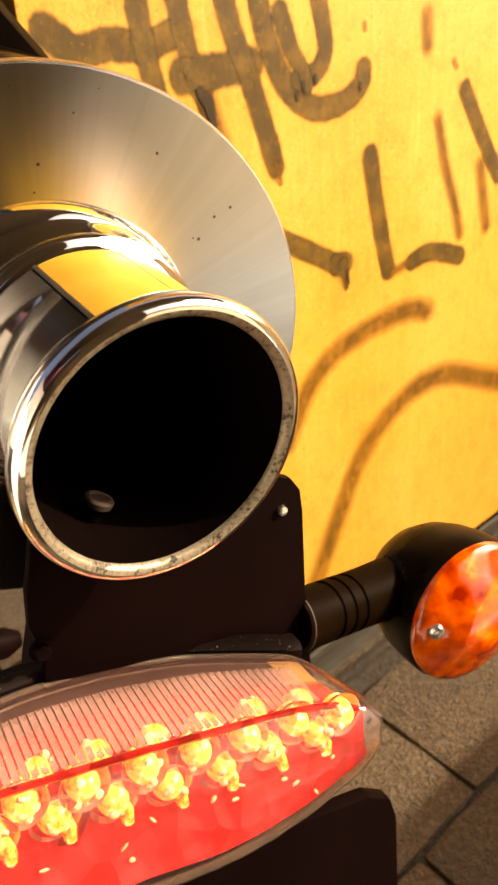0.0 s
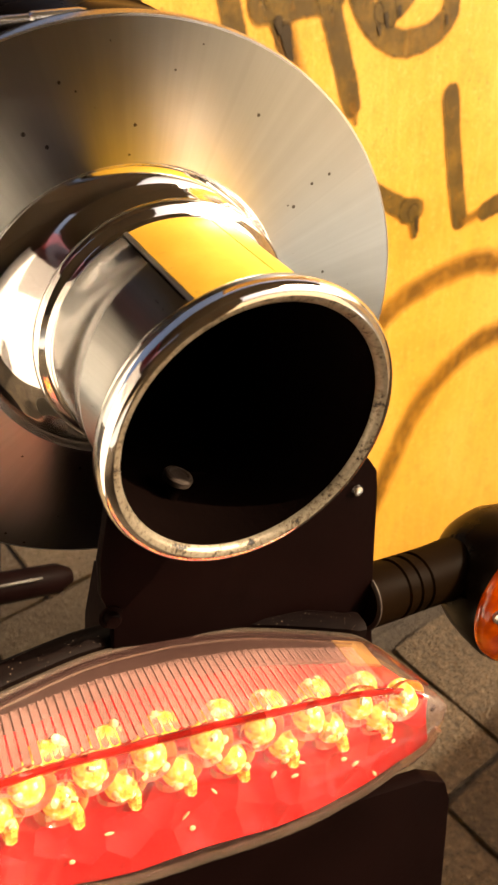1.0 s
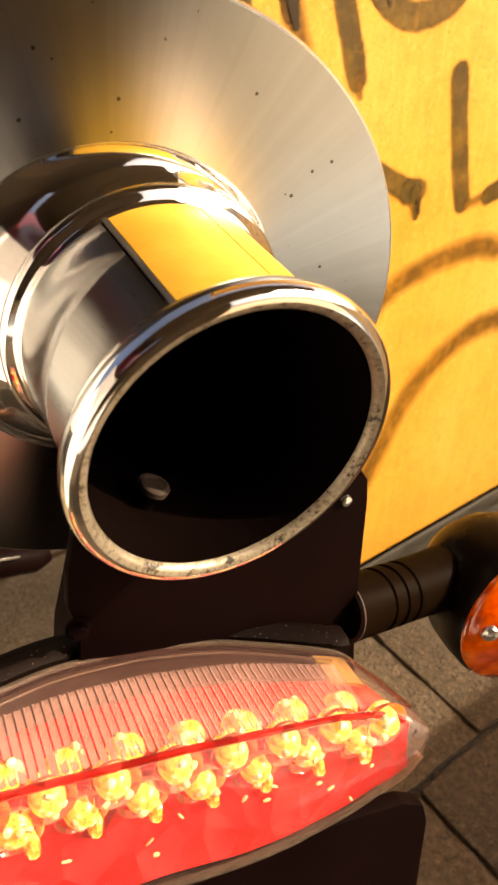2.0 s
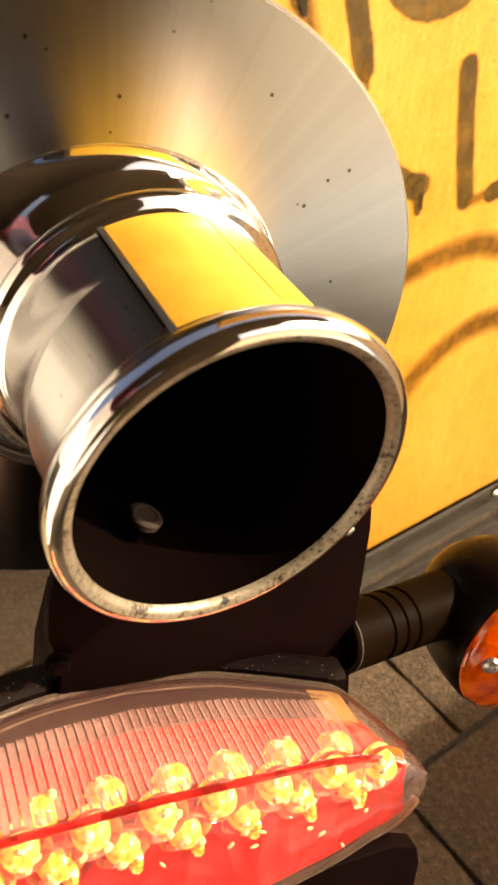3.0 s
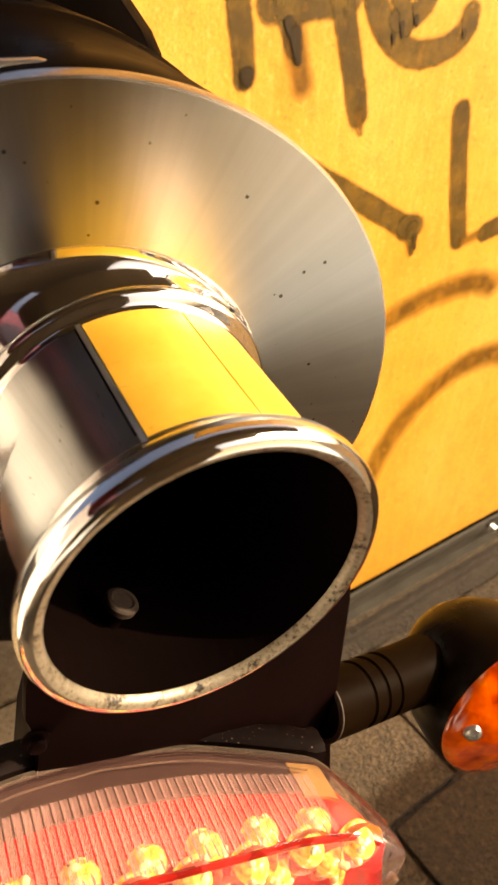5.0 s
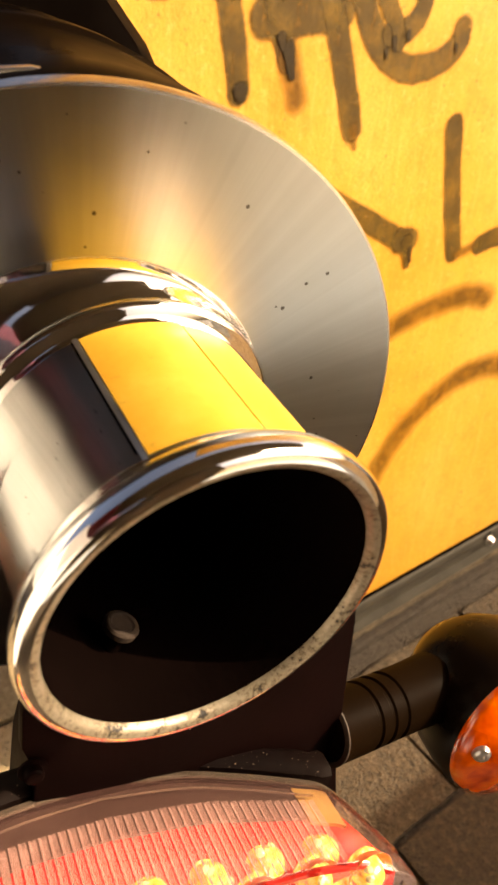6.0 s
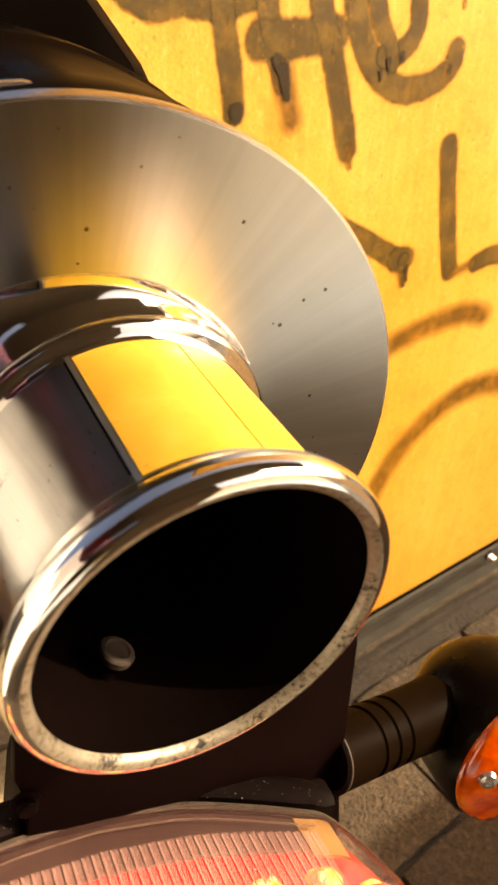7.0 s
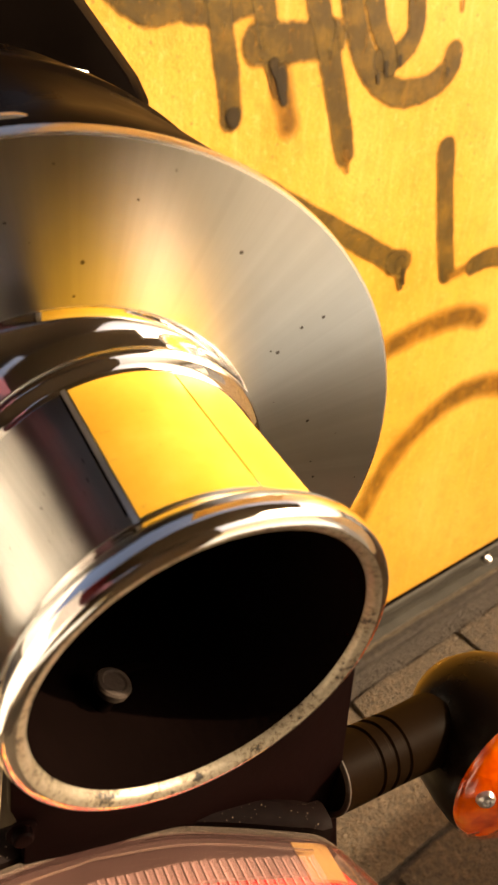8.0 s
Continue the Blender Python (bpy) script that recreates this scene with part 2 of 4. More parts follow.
def stone(name, dark, light, relief=0.9):
    m, nt, b, _ = mat(name)
    v = coords(nt)
    info = nt.nodes.new("ShaderNodeObjectInfo")
    n1 = noise_tex(nt, v, 11.0, 5.0)
    n2 = noise_tex(nt, v, 120.0, 8.0, 0.7)
    grit = node(nt, "ShaderNodeTexVoronoi", Scale=260.0)
    nt.links.new(v, grit.inputs["Vector"])
    c = ramp(nt, n2, [(0.32, dark), (0.55, tuple((a + 2 * e) / 3 for a, e in zip(light, dark))), (0.72, light)])
    c = mix(nt, grey(nt, n1, 0.35, 0.75, 0.0, 0.45), c, tuple(x * 0.5 for x in dark))
    pits = node(nt, "ShaderNodeTexVoronoi", Scale=210.0)
    nt.links.new(v, pits.inputs["Vector"])
    hollow = grey(nt, pits.outputs["Distance"], 0.14, 0.32, 1.0, 0.0)
    gate = grey(nt, noise_tex(nt, v, 42.0, 3.0), 0.42, 0.52, 0.0, 0.9)
    both = node(nt, "ShaderNodeMath")
    both.operation = 'MULTIPLY'
    nt.links.new(hollow, both.inputs[0])
    nt.links.new(gate, both.inputs[1])
    c = mix(nt, both.outputs[0], c, tuple(x * 0.3 for x in dark))
    vary = grey(nt, info.outputs["Random"], 0.0, 1.0, 0.8, 1.2)
    c = mix(nt, 1.0, c, vary, 'MULTIPLY')
    nt.links.new(c, b.inputs["Base Color"])
    b.inputs["Roughness"].default_value = 0.8
    h = mix(nt, 0.35, n2, grit.outputs["Distance"])
    h = mix(nt, both.outputs[0], h, (0.0, 0.0, 0.0))
    bump(nt, b, h, relief, 0.010)
    return m


M_YELLOW = yellow_paint()
M_BRUSH = spray_paint("brown_brush_paint", 0.20, (0.085, 0.050, 0.008), 0.94, 0.70)
M_RUN = spray_paint("dark_paint_runs", 0.20, (0.026, 0.015, 0.003), 1.0, 0.9)
M_SPRAY = spray_paint("brown_spray_paint", 0.62, (0.160, 0.072, 0.007), 0.80, 0.50)
M_CHROME = chrome("chrome", 0.92, 0.04, 0.07)
M_POLISH = chrome("polished_steel", 0.80, 0.055, 0.05)
M_DISC = turned_metal()
M_EDGE = chrome("polished_edge", 0.80, 0.20, 0.1)
M_STEEL = chrome("zinc_steel", 0.62, 0.28, 0.2)
# black of real soot, also of the painted shadow gap over the rail
M_SOOT_SHADE = plastic("soot", (0.0026, 0.0014, 0.0012), 0.9, 0.6, 500.0, 0.0)
M_BLACK = plastic("black_plastic", (0.0036, 0.0012, 0.0011), 0.5, 0.2, 350.0, 0.022)
M_GLOSS = plastic("black_satin_paint", (0.0020, 0.0012, 0.0009), 0.28, 0.05, 350.0, 0.010)
M_DUSTY = dusty_plastic()
M_BEVEL = sooty()
M_PLASTER = plastic("white_plaster", (0.80, 0.79, 0.76), 0.8, 0.4, 60.0)
M_CONCRETE = plastic("grey_concrete", (0.68, 0.72, 0.76), 0.8, 0.4, 60.0)
M_APRON = plastic("grey_apron", (0.52, 0.58, 0.63), 0.8, 0.4, 60.0)
M_YARD = plastic("sandy_concrete", (0.47, 0.38, 0.24), 0.8, 0.4, 60.0)
M_SHADE_STRIP = plastic("shade_strip_brown", (0.030, 0.017, 0.013), 0.35, 0.1)
M_CORNER = plastic("tan_plastic", (0.27, 0.155, 0.045), 0.3, 0.1)
M_BRICK = plastic("dark_brown_wall", (0.056, 0.037, 0.018), 0.8, 0.4, 60.0)
M_MAROON = plastic("dark_maroon_paint", (0.085, 0.012, 0.015), 0.25, 0.04)
M_RUBBER = plastic("black_rubber", (0.005, 0.0026, 0.0010), 0.30, 0.06, 600.0, 0.06)
M_STALK = plastic("stalk_rubber", (0.0052, 0.0024, 0.0008), 0.50, 0.12, 600.0, 0.012)
M_TYRE = plastic("tyre_rubber", (0.016, 0.015, 0.014), 0.7, 0.4, 300.0)
M_CLEAR = clear_cover("clear_plastic", (0.98, 0.93, 0.92), 0.05, 0.042, (0.92, 0.48, 0.42))
M_RIB = clear_cover("fluted_clear_plastic", (0.98, 0.86, 0.84), 0.08, 0.13, (0.90, 0.58, 0.51))
M_RIM = clear_cover("thick_clear_rim", (0.90, 0.78, 0.70), 0.08, 0.10, (0.60, 0.46, 0.36))
# reflector and cups emit a little to look sunlit
M_RED = coloured_lens("glowing_red_reflector", (0.58, 0.008, 0.012), 0.26, 0.5)
M_CUP = coloured_lens("glowing_pink_cup", (0.80, 0.16, 0.12), 0.16, 0.3)
# pale colour of the modelled glints
M_GLINT = plastic("pale_glint", (0.98, 0.80, 0.42), 0.15, 0.0, 350.0, 0.8)
M_DARKRED = coloured_lens("dark_red_plastic", (0.28, 0.012, 0.010))
M_AMBER = amber()
M_WALL_REFLECTION = painted_reflection()
M_LED = glowing_led_glass()
M_PAVER = stone("grey_paver", (0.044, 0.031, 0.019), (0.20, 0.150, 0.092))
# paler copy of the paver stone, with sunlight put into its colour
M_SUNLIT_PAVER = stone("sunlit_paver", (0.44, 0.32, 0.17), (0.80, 0.64, 0.40))
M_SAND = stone("joint_sand", (0.028, 0.020, 0.013), (0.07, 0.055, 0.04))
M_RAIL = plastic("weathered_steel", (0.040, 0.037, 0.031), 0.6, 0.9, 120.0, 0.15)
M_DULL = plastic("dull_zinc", (0.040, 0.029, 0.023), 0.6, 1.0, 400.0, 0.2)
M_KERB = stone("kerb_concrete", (0.016, 0.010, 0.006), (0.060, 0.042, 0.025))


# ---- mesh helpers ----
WORLD = {}


def mesh_of(name, bm, material, smooth=True):
    bmesh.ops.recalc_face_normals(bm, faces=bm.faces)
    me = bpy.data.meshes.new(name)
    bm.to_mesh(me)
    bm.free()
    if material:
        me.materials.append(material)
    if smooth:
        me.shade_smooth()
        me.set_sharp_from_angle(angle=radians(38))
    return me


def thing(name, m, label, category, group="", kind=""):
    ob = new(name)
    ob.empty_display_size = 0.05
    ob.matrix_basis = m
    WORLD[ob.name] = m.copy()
    return tagged(ob, label, category, group, kind)


def part(name, bm, material, parent, m=None, label="", smooth=True, me=None):
    m = m or Matrix()
    ob = new(name, me or mesh_of(name, bm, material, smooth))
    ob.parent = parent
    ob.matrix_parent_inverse = WORLD[parent.name].inverted()
    ob.matrix_basis = m
    WORLD[ob.name] = m.copy()
    return tagged(ob, label)


def lathe(profile, segs=96, sweep=1.0, close=False):
    """Profile of (z, r) turned about z."""
    bm = bmesh.new()
    rings = []
    n = segs if sweep == 1.0 else segs + 1
    for z, r in profile:
        if r < 1e-7:
            rings.append([bm.verts.new((0, 0, z))])
        else:
            rings.append([bm.verts.new((r * math.cos(2 * math.pi * sweep * i / segs), r * math.sin(2 * math.pi * sweep * i / segs), z)) for i in range(n)])
    pairs = list(zip(rings, rings[1:])) + ([(rings[-1], rings[0])] if close else [])
    for a, c in pairs:
        for i in range(segs):
            j = (i + 1) % n
            if len(a) == 1 and len(c) == 1:
                continue
            if len(a) == 1:
                bm.faces.new((a[0], c[i], c[j]))
            elif len(c) == 1:
                bm.faces.new((a[i], a[j], c[0]))
            else:
                bm.faces.new((a[i], a[j], c[j], c[i]))
    return bm


def loft(sections, closed=True, cap=True):
    bm = bmesh.new()
    rows = [[bm.verts.new(p) for p in s] for s in sections]
    k = len(rows[0])
    for a, c in zip(rows, rows[1:]):
        for i in range(k if closed else k - 1):
            j = (i + 1) % k
            bm.faces.new((a[i], a[j], c[j], c[i]))
    if cap and closed:
        bm.faces.new(rows[0])
        bm.faces.new(rows[-1])
    bmesh.ops.remove_doubles(bm, verts=bm.verts, dist=1e-6)
    return bm


def slab(outline, depth, bevel=0.0, segs=2):
    """A plate: outline of (x, z) at y = 0, thickness along +y."""
    bm = bmesh.new()
    f = bm.faces.new([bm.verts.new((x, 0, z)) for x, z in outline])
    r = bmesh.ops.extrude_face_region(bm, geom=[f])
    bmesh.ops.translate(bm, vec=(0, depth, 0), verts=[e for e in r["geom"] if isinstance(e, bmesh.types.BMVert)])
    if bevel:
        bmesh.ops.bevel(bm, geom=[e for e in bm.edges], offset=bevel, segments=segs, profile=0.6, affect='EDGES', clamp_overlap=True)
    return bm


def block(x0, x1, y0, y1, z0, z1, bevel=0.0, segs=2):
    bm = bmesh.new()
    bmesh.ops.create_cube(bm, size=1.0)
    for v in bm.verts:
        v.co = ((x0 + x1) / 2 + v.co.x * (x1 - x0), (y0 + y1) / 2 + v.co.y * (y1 - y0), (z0 + z1) / 2 + v.co.z * (z1 - z0))
    if bevel:
        bmesh.ops.bevel(bm, geom=list(bm.edges), offset=bevel, segments=segs, profile=0.6, affect='EDGES')
    return bm


def tube(points, radius, segs=10):
    """A round bar along points; radius a number or one per point."""
    pts = [Vector(p) for p in points]
    rad = radius if isinstance(radius, (list, tuple)) else [radius] * len(pts)
    rows = []
    side = Vector((0, 0, 1))
    for i, p in enumerate(pts):
        d = (pts[min(i + 1, len(pts) - 1)] - pts[max(i - 1, 0)]).normalized()
        if abs(d.dot(side)) > 0.95:
            side = Vector((1, 0, 0))
        u = (side - d * side.dot(d)).normalized()
        w = d.cross(u)
        rows.append([p + (u * math.cos(2 * math.pi * k / segs) + w * math.sin(2 * math.pi * k / segs)) * rad[i] for k in range(segs)])
    return loft(rows)


def spline(points, n=8):
    """Points on a smooth curve through the given ones."""
    pts = [Vector(p) for p in points]
    pts = [pts[0] * 2 - pts[1]] + pts + [pts[-1] * 2 - pts[-2]]
    out = []
    for a, p, q, c in zip(pts, pts[1:], pts[2:], pts[3:]):
        for k in range(n):
            t = k / n
            out.append(0.5 * ((2 * p) + (q - a) * t + (2 * a - 5 * p + 4 * q - c) * t * t + (3 * p - a - 3 * q + c) * t ** 3))
    return out + [pts[-2]]


def table(x, rows):
    """Straight lines through rows of (x, y), even in x."""
    x = abs(x)
    for (a, p), (c, q) in zip(rows, rows[1:]):
        if x <= c:
            return p + (q - p) * (x - a) / (c - a)
    return rows[-1][1]
# ---- ground ----
def ground_sheet():
    bm = bmesh.new()
    rings = [0.0, 0.4, 1.0, 2.5, 6.0, 15.0, 40.0, 150.0]
    rows = [[bm.verts.new((0.3, 0.2, -0.009))]]
    for r in rings[1:]:
        rows.append([bm.verts.new((0.3 + r * math.cos(math.tau * k / 40), 0.2 + r * math.sin(math.tau * k / 40), -0.009)) for k in range(40)])
    for k in range(40):
        bm.faces.new((rows[0][0], rows[1][k], rows[1][(k + 1) % 40]))
    for a, c in zip(rows[1:], rows[2:]):
        for k in range(40):
            bm.faces.new((a[k], c[k], c[(k + 1) % 40], a[(k + 1) % 40]))
    return mesh_of("ground", bm, M_SAND, False)


ground = tagged(new("ground", ground_sheet()), "dark sandy bedding under the paved yard", "ground", kind="structure")
WORLD["ground"] = Matrix()

# ---- yellow panel, its steel foot rail and the kerb strip ----
WALL_Y, WALL_X0, WALL_X1 = 0.415, 0.19, 2.6
wall_bm = block(WALL_X0, WALL_X1, WALL_Y, WALL_Y + 0.045, 0.040, 1.75, 0.002)
wall_panel = tagged(new("wall_north", mesh_of("wall_north", wall_bm, M_YELLOW)), "sunlit yellow painted panel wall with brown graffiti strokes", "wall", kind="structure")
WORLD["wall_north"] = Matrix()

prof = [(0.4148, 0.0850), (0.4092, 0.0850), (0.4076, 0.0838), (0.4070, 0.0820), (0.4070, 0.0650), (0.4078, 0.0632), (0.4128, 0.0622), (0.4128, 0.0425), (0.4060, 0.0412), (0.4020, 0.0408), (0.4010, 0.0392), (0.4022, 0.0374), (0.4148, 0.0370)]
rail_bm = loft([[(x, y, z) for y, z in prof] for x in np.linspace(WALL_X0 - 0.004, WALL_X1, 40)])
foot_rail = tagged(new("trim", mesh_of("trim", rail_bm, M_RAIL)), "weathered grey steel rail along the foot of the yellow wall", "rail", kind="structure")
WORLD["trim"] = Matrix()
# shadow line over the rail, put in as a solid black strip
shadow_gap = tagged(new("shadow_gap", mesh_of("shadow_gap", block(WALL_X0, WALL_X1, 0.4110, 0.4148, 0.0853, 0.0890, 0.0008), M_SOOT_SHADE)), "black strip standing in for the shadow gap between yellow panel and rail", "trim", kind="structure")
plinth = tagged(new("plinth", mesh_of("plinth", block(WALL_X0, WALL_X1, 0.4125, 0.455, -0.009, 0.0368, 0.001), M_PAVER)), "brown concrete plinth under the steel rail", "plinth", kind="structure")
WORLD["plinth"] = Matrix()
kerb_prof = [(0.4122, -0.009), (0.4122, 0.006), (0.4090, 0.007), (0.4010, 0.0065), (0.3985, 0.003), (0.3985, -0.009)]
rng = random.Random(4)
kerb_bm = loft([[(x, y + rng.uniform(-.0006, .0006), z + rng.uniform(-.0005, .0005)) for y, z in kerb_prof] for x in np.linspace(WALL_X0, WALL_X1, 90)])
kerb = tagged(new("kerb", mesh_of("kerb", kerb_bm, M_KERB)), "narrow concrete edging strip at the foot of the wall", "kerb", kind="structure")
WORLD["kerb"] = Matrix()


def bolt(parent, m, r, h, material, name="bolt", label=""):
    b = lathe([(0, 0), (0, r * 1.5), (h * 0.2, r * 1.5), (h * 0.22, r), (h * 0.85, r), (h, r * 0.8), (h, 0)], 6 if name == "hex_bolt" else 18)
    return part(name, b, material, parent, m, label)


bolt(foot_rail, pose(0.806, 0.4065, 0.0665, 90, 0, 0), 0.006, 0.008, M_STEEL, "hex_bolt", "zinc-plated bolt")
hole = lathe([(0, 0), (0, 0.0075), (0.0012, 0.0075), (0.0012, 0.0055), (0.0002, 0.005), (0.0002, 0)], 20)
part("bolt_hole", hole, M_SOOT_SHADE, foot_rail, pose(0.800, 0.4074, 0.0765, 90, 0, 0), "empty rusty bolt hole")


# unseen walls and ground strips added to shade the pavers and shape metal reflections
tagged(new("wall_south", mesh_of("wall_south", block(0.70, 3.6, -0.80, -0.62, -0.02, 0.86, 0.004), M_CONCRETE)), "unseen low grey wall added to shade the pavers and reflect grey in the end plate", "wall", kind="structure")
tagged(new("wall_south_2", mesh_of("wall_south_2", block(-0.22, 0.14, -0.95, -0.75, -0.02, 0.84, 0.004), M_BRICK)), "unseen low dark brown wall added to darken the end plate's reflection", "wall", kind="structure")
tagged(new("wall_south_3", mesh_of("wall_south_3", block(-1.45, 0.42, -2.75, -2.5, -0.02, 3.4, 0.004), M_BRICK)), "unseen tall dark brown wall added behind to darken the end plate's reflection", "wall", kind="structure")
tagged(new("wall_south_4", mesh_of("wall_south_4", block(-3.2, -1.455, -2.75, -2.5, -0.02, 2.4, 0.004), M_BRICK)), "unseen lower dark brown wall added to hide bright sky from the end plate", "wall", kind="structure")
apron = tagged(new("apron", mesh_of("apron", block(-6.0, 6.0, -1.7, -1.05, -0.03, -0.003), M_APRON)), "unseen grey ground strip added for the end plate to reflect", "ground", kind="structure")
yard = tagged(new("yard", mesh_of("yard", block(-8.0, 8.0, -14.0, -1.7, -0.03, -0.003), M_YARD)), "unseen sandy ground added for a tan reflection in the end plate", "ground", kind="structure")
white_wall = tagged(new("wall_west", mesh_of("wall_west", block(-0.15, 0.0, -1.2, 2.0, -0.02, 1.35, 0.004), M_PLASTER)), "unseen low white wall added for a white reflection in the pipe", "wall", kind="structure")
white_wall.matrix_basis = pose(-1.7, -1.4, 0.0, 0, 0, -30)
red_wall = tagged(new("wall_west_2", mesh_of("wall_west_2", block(-0.2, 0.0, -3.0, 2.6, -0.02, 3.4, 0.004), M_MAROON)), "unseen dark maroon wall added for a dark reflection in the pipe", "wall", kind="structure")
red_wall.matrix_basis = pose(-2.5, -1.9, 0.0, 0, 0, -30)
tagged(new("wall_north_2", mesh_of("wall_north_2", block(-9.0, -0.6, 4.5, 4.7, -0.02, 3.2, 0.004), M_PLASTER)), "unseen white wall added beyond the motorcycle to whiten the pipe's reflection", "wall", kind="structure")
# two unseen slabs added overhead to keep bright sky off the metal
canopy_2 = tagged(new("canopy_2", mesh_of("canopy_2", block(-2.2, 1.45, -2.3, -1.152, 2.60, 2.72, 0.006), M_BRICK)), "unseen brown slab added to block the bright sky near the sun", "canopy", kind="structure")
canopy = tagged(new("canopy", mesh_of("canopy", block(-2.2, 3.4, -1.15, 0.40, 2.60, 2.72, 0.006), M_BRICK)), "unseen brown slab added overhead to block skylight and sky reflections", "canopy", kind="structure")


# ---- graffiti ----
LAYER = [0]


def stroke(points, width, material, name="paint_stroke", n=6, taper=(1.0, 1.0)):
    """A painted stroke on the wall through points of (x, z)."""
    pts = spline([(x, 0, z) for x, z in points], n) if len(points) > 2 else [Vector((points[0][0], 0, points[0][1])).lerp(Vector((points[1][0], 0, points[1][1])), k / 8) for k in range(9)]
    LAYER[0] += 1
    y = WALL_Y - 0.0004 - 0.00004 * LAYER[0]
    rg = random.Random(LAYER[0])
    d0, d1 = (pts[0] - pts[1]).normalized(), (pts[-1] - pts[-2]).normalized()
    half = width / 2
    ext = []
    for k in range(4, 0, -1):
        t = k / 4.0
        ext.append((pts[0] + d0 * half * taper[0] * t, math.sqrt(max(0.0, 1 - t * t)), t))
    body = [(p, 1.0, 0.0) for p in pts]
    tail = [(pts[-1] + d1 * half * taper[1] * k / 4.0, math.sqrt(max(0.0, 1 - (k / 4.0) ** 2)), k / 4.0) for k in range(1, 5)]
    rows = ext + body + tail
    bm = bmesh.new()
    lay = bm.loops.layers.uv.new("uv")
    grid, cov = [], []
    us = [-1, -0.8, -0.5, 0, 0.5, 0.8, 1]
    for i, (p, wd, ev) in enumerate(rows):
        a = rows[max(0, i - 1)][0]
        c = rows[min(len(rows) - 1, i + 1)][0]
        d = (c - a).normalized()
        s = Vector((d.z, 0, -d.x))
        f = i / (len(rows) - 1)
        w = half * max(wd, 0.02) * (taper[0] + (taper[1] - taper[0]) * f) * (1 + rg.uniform(-0.05, 0.05))
        grid.append([bm.verts.new((p.x + s.x * w * u, y, p.z + s.z * w * u)) for u in us])
        cov.append([1 - math.hypot(ev, u * max(wd, 0.02)) for u in us])
    for i in range(len(rows) - 1):
        for j in range(len(us) - 1):
            f = bm.faces.new((grid[i][j], grid[i][j + 1], grid[i + 1][j + 1], grid[i + 1][j]))
            for lp, (a, c) in zip(f.loops, ((i, j), (i, j + 1), (i + 1, j + 1), (i + 1, j))):
                lp[lay].uv = (a / len(rows), cov[a][c])
    me = bpy.data.meshes.new(name)
    bm.to_mesh(me)
    bm.free()
    me.materials.append(material)
    return part(name, None, None, wall_panel, me=me)


# first line of letters: T H e
stroke([(0.208, 0.838), (0.232, 0.823), (0.258, 0.826), (0.288, 0.822), (0.312, 0.828)], 0.028, M_BRUSH, "letter_t")
stroke([(0.286, 0.850), (0.290, 0.815), (0.296, 0.785), (0.301, 0.752)], 0.025, M_BRUSH, "letter_t")
stroke([(0.318, 0.880), (0.326, 0.830), (0.333, 0.803), (0.343, 0.774), (0.345, 0.768)], 0.030, M_BRUSH, "letter_h", taper=(1.0, 0.55))
stroke([(0.345, 0.776), (0.350, 0.760), (0.356, 0.742)], 0.030, M_SPRAY, "letter_h")
stroke([(0.322, 0.799), (0.355, 0.799), (0.395, 0.801)], 0.033, M_BRUSH, "letter_h")
stroke([(0.362, 0.880), (0.376, 0.828), (0.390, 0.796), (0.405, 0.756), (0.419, 0.715)], 0.027, M_BRUSH, "letter_h")
stroke([(0.402, 0.870), (0.412, 0.823), (0.426, 0.793), (0.448, 0.769), (0.476, 0.757), (0.513, 0.760), (0.535, 0.773), (0.538, 0.784)], 0.028, M_BRUSH, "letter_e")
stroke([(0.474, 0.860), (0.483, 0.822), (0.485, 0.803), (0.472, 0.788), (0.450, 0.784)], 0.025, M_BRUSH, "letter_e")
stroke([(0.430, 0.836), (0.444, 0.806), (0.456, 0.792), (0.462, 0.776)], 0.028, M_BRUSH, "letter_e", taper=(1.0, 0.5))
# second line: L and the strokes after it
stroke([(0.550, 0.705), (0.565, 0.641), (0.585, 0.576)], 0.028, M_BRUSH, "letter_l")
stroke([(0.590, 0.572), (0.606, 0.574), (0.625, 0.578)], 0.018, M_SPRAY, "letter_l")
stroke([(0.627, 0.576), (0.655, 0.580), (0.690, 0.572), (0.722, 0.560)], 0.028, M_BRUSH, "letter_l")
stroke([(0.661, 0.725), (0.682, 0.669), (0.703, 0.627), (0.718, 0.588)], 0.024, M_SPRAY)
stroke([(0.707, 0.750), (0.743, 0.703), (0.790, 0.645)], 0.026, M_BRUSH)
stroke([(0.749, 0.665), (0.774, 0.586)], 0.028, M_SPRAY)
stroke([(0.633, 0.826), (0.636, 0.798)], 0.027, M_SPRAY, "paint_dot")
stroke([(0.683, 0.780), (0.688, 0.774)], 0.010, M_SPRAY, "paint_dot")
stroke([(0.538, 0.824), (0.539, 0.818)], 0.007, M_SPRAY, "paint_dot")
# slanting stroke with its run of paint
stroke([(0.330, 0.697), (0.394, 0.662), (0.415, 0.651), (0.461, 0.626), (0.500, 0.604)], 0.025, M_BRUSH)
stroke([(0.500, 0.604), (0.512, 0.602)], 0.031, M_BRUSH, "paint_blob")
stroke([(0.509, 0.600), (0.512, 0.586), (0.515, 0.573)], 0.020, M_BRUSH, "paint_run", taper=(1.1, 0.15))
stroke([(0.420, 0.714), (0.424, 0.698)], 0.018, M_SPRAY, "paint_run", taper=(1.0, 0.2))
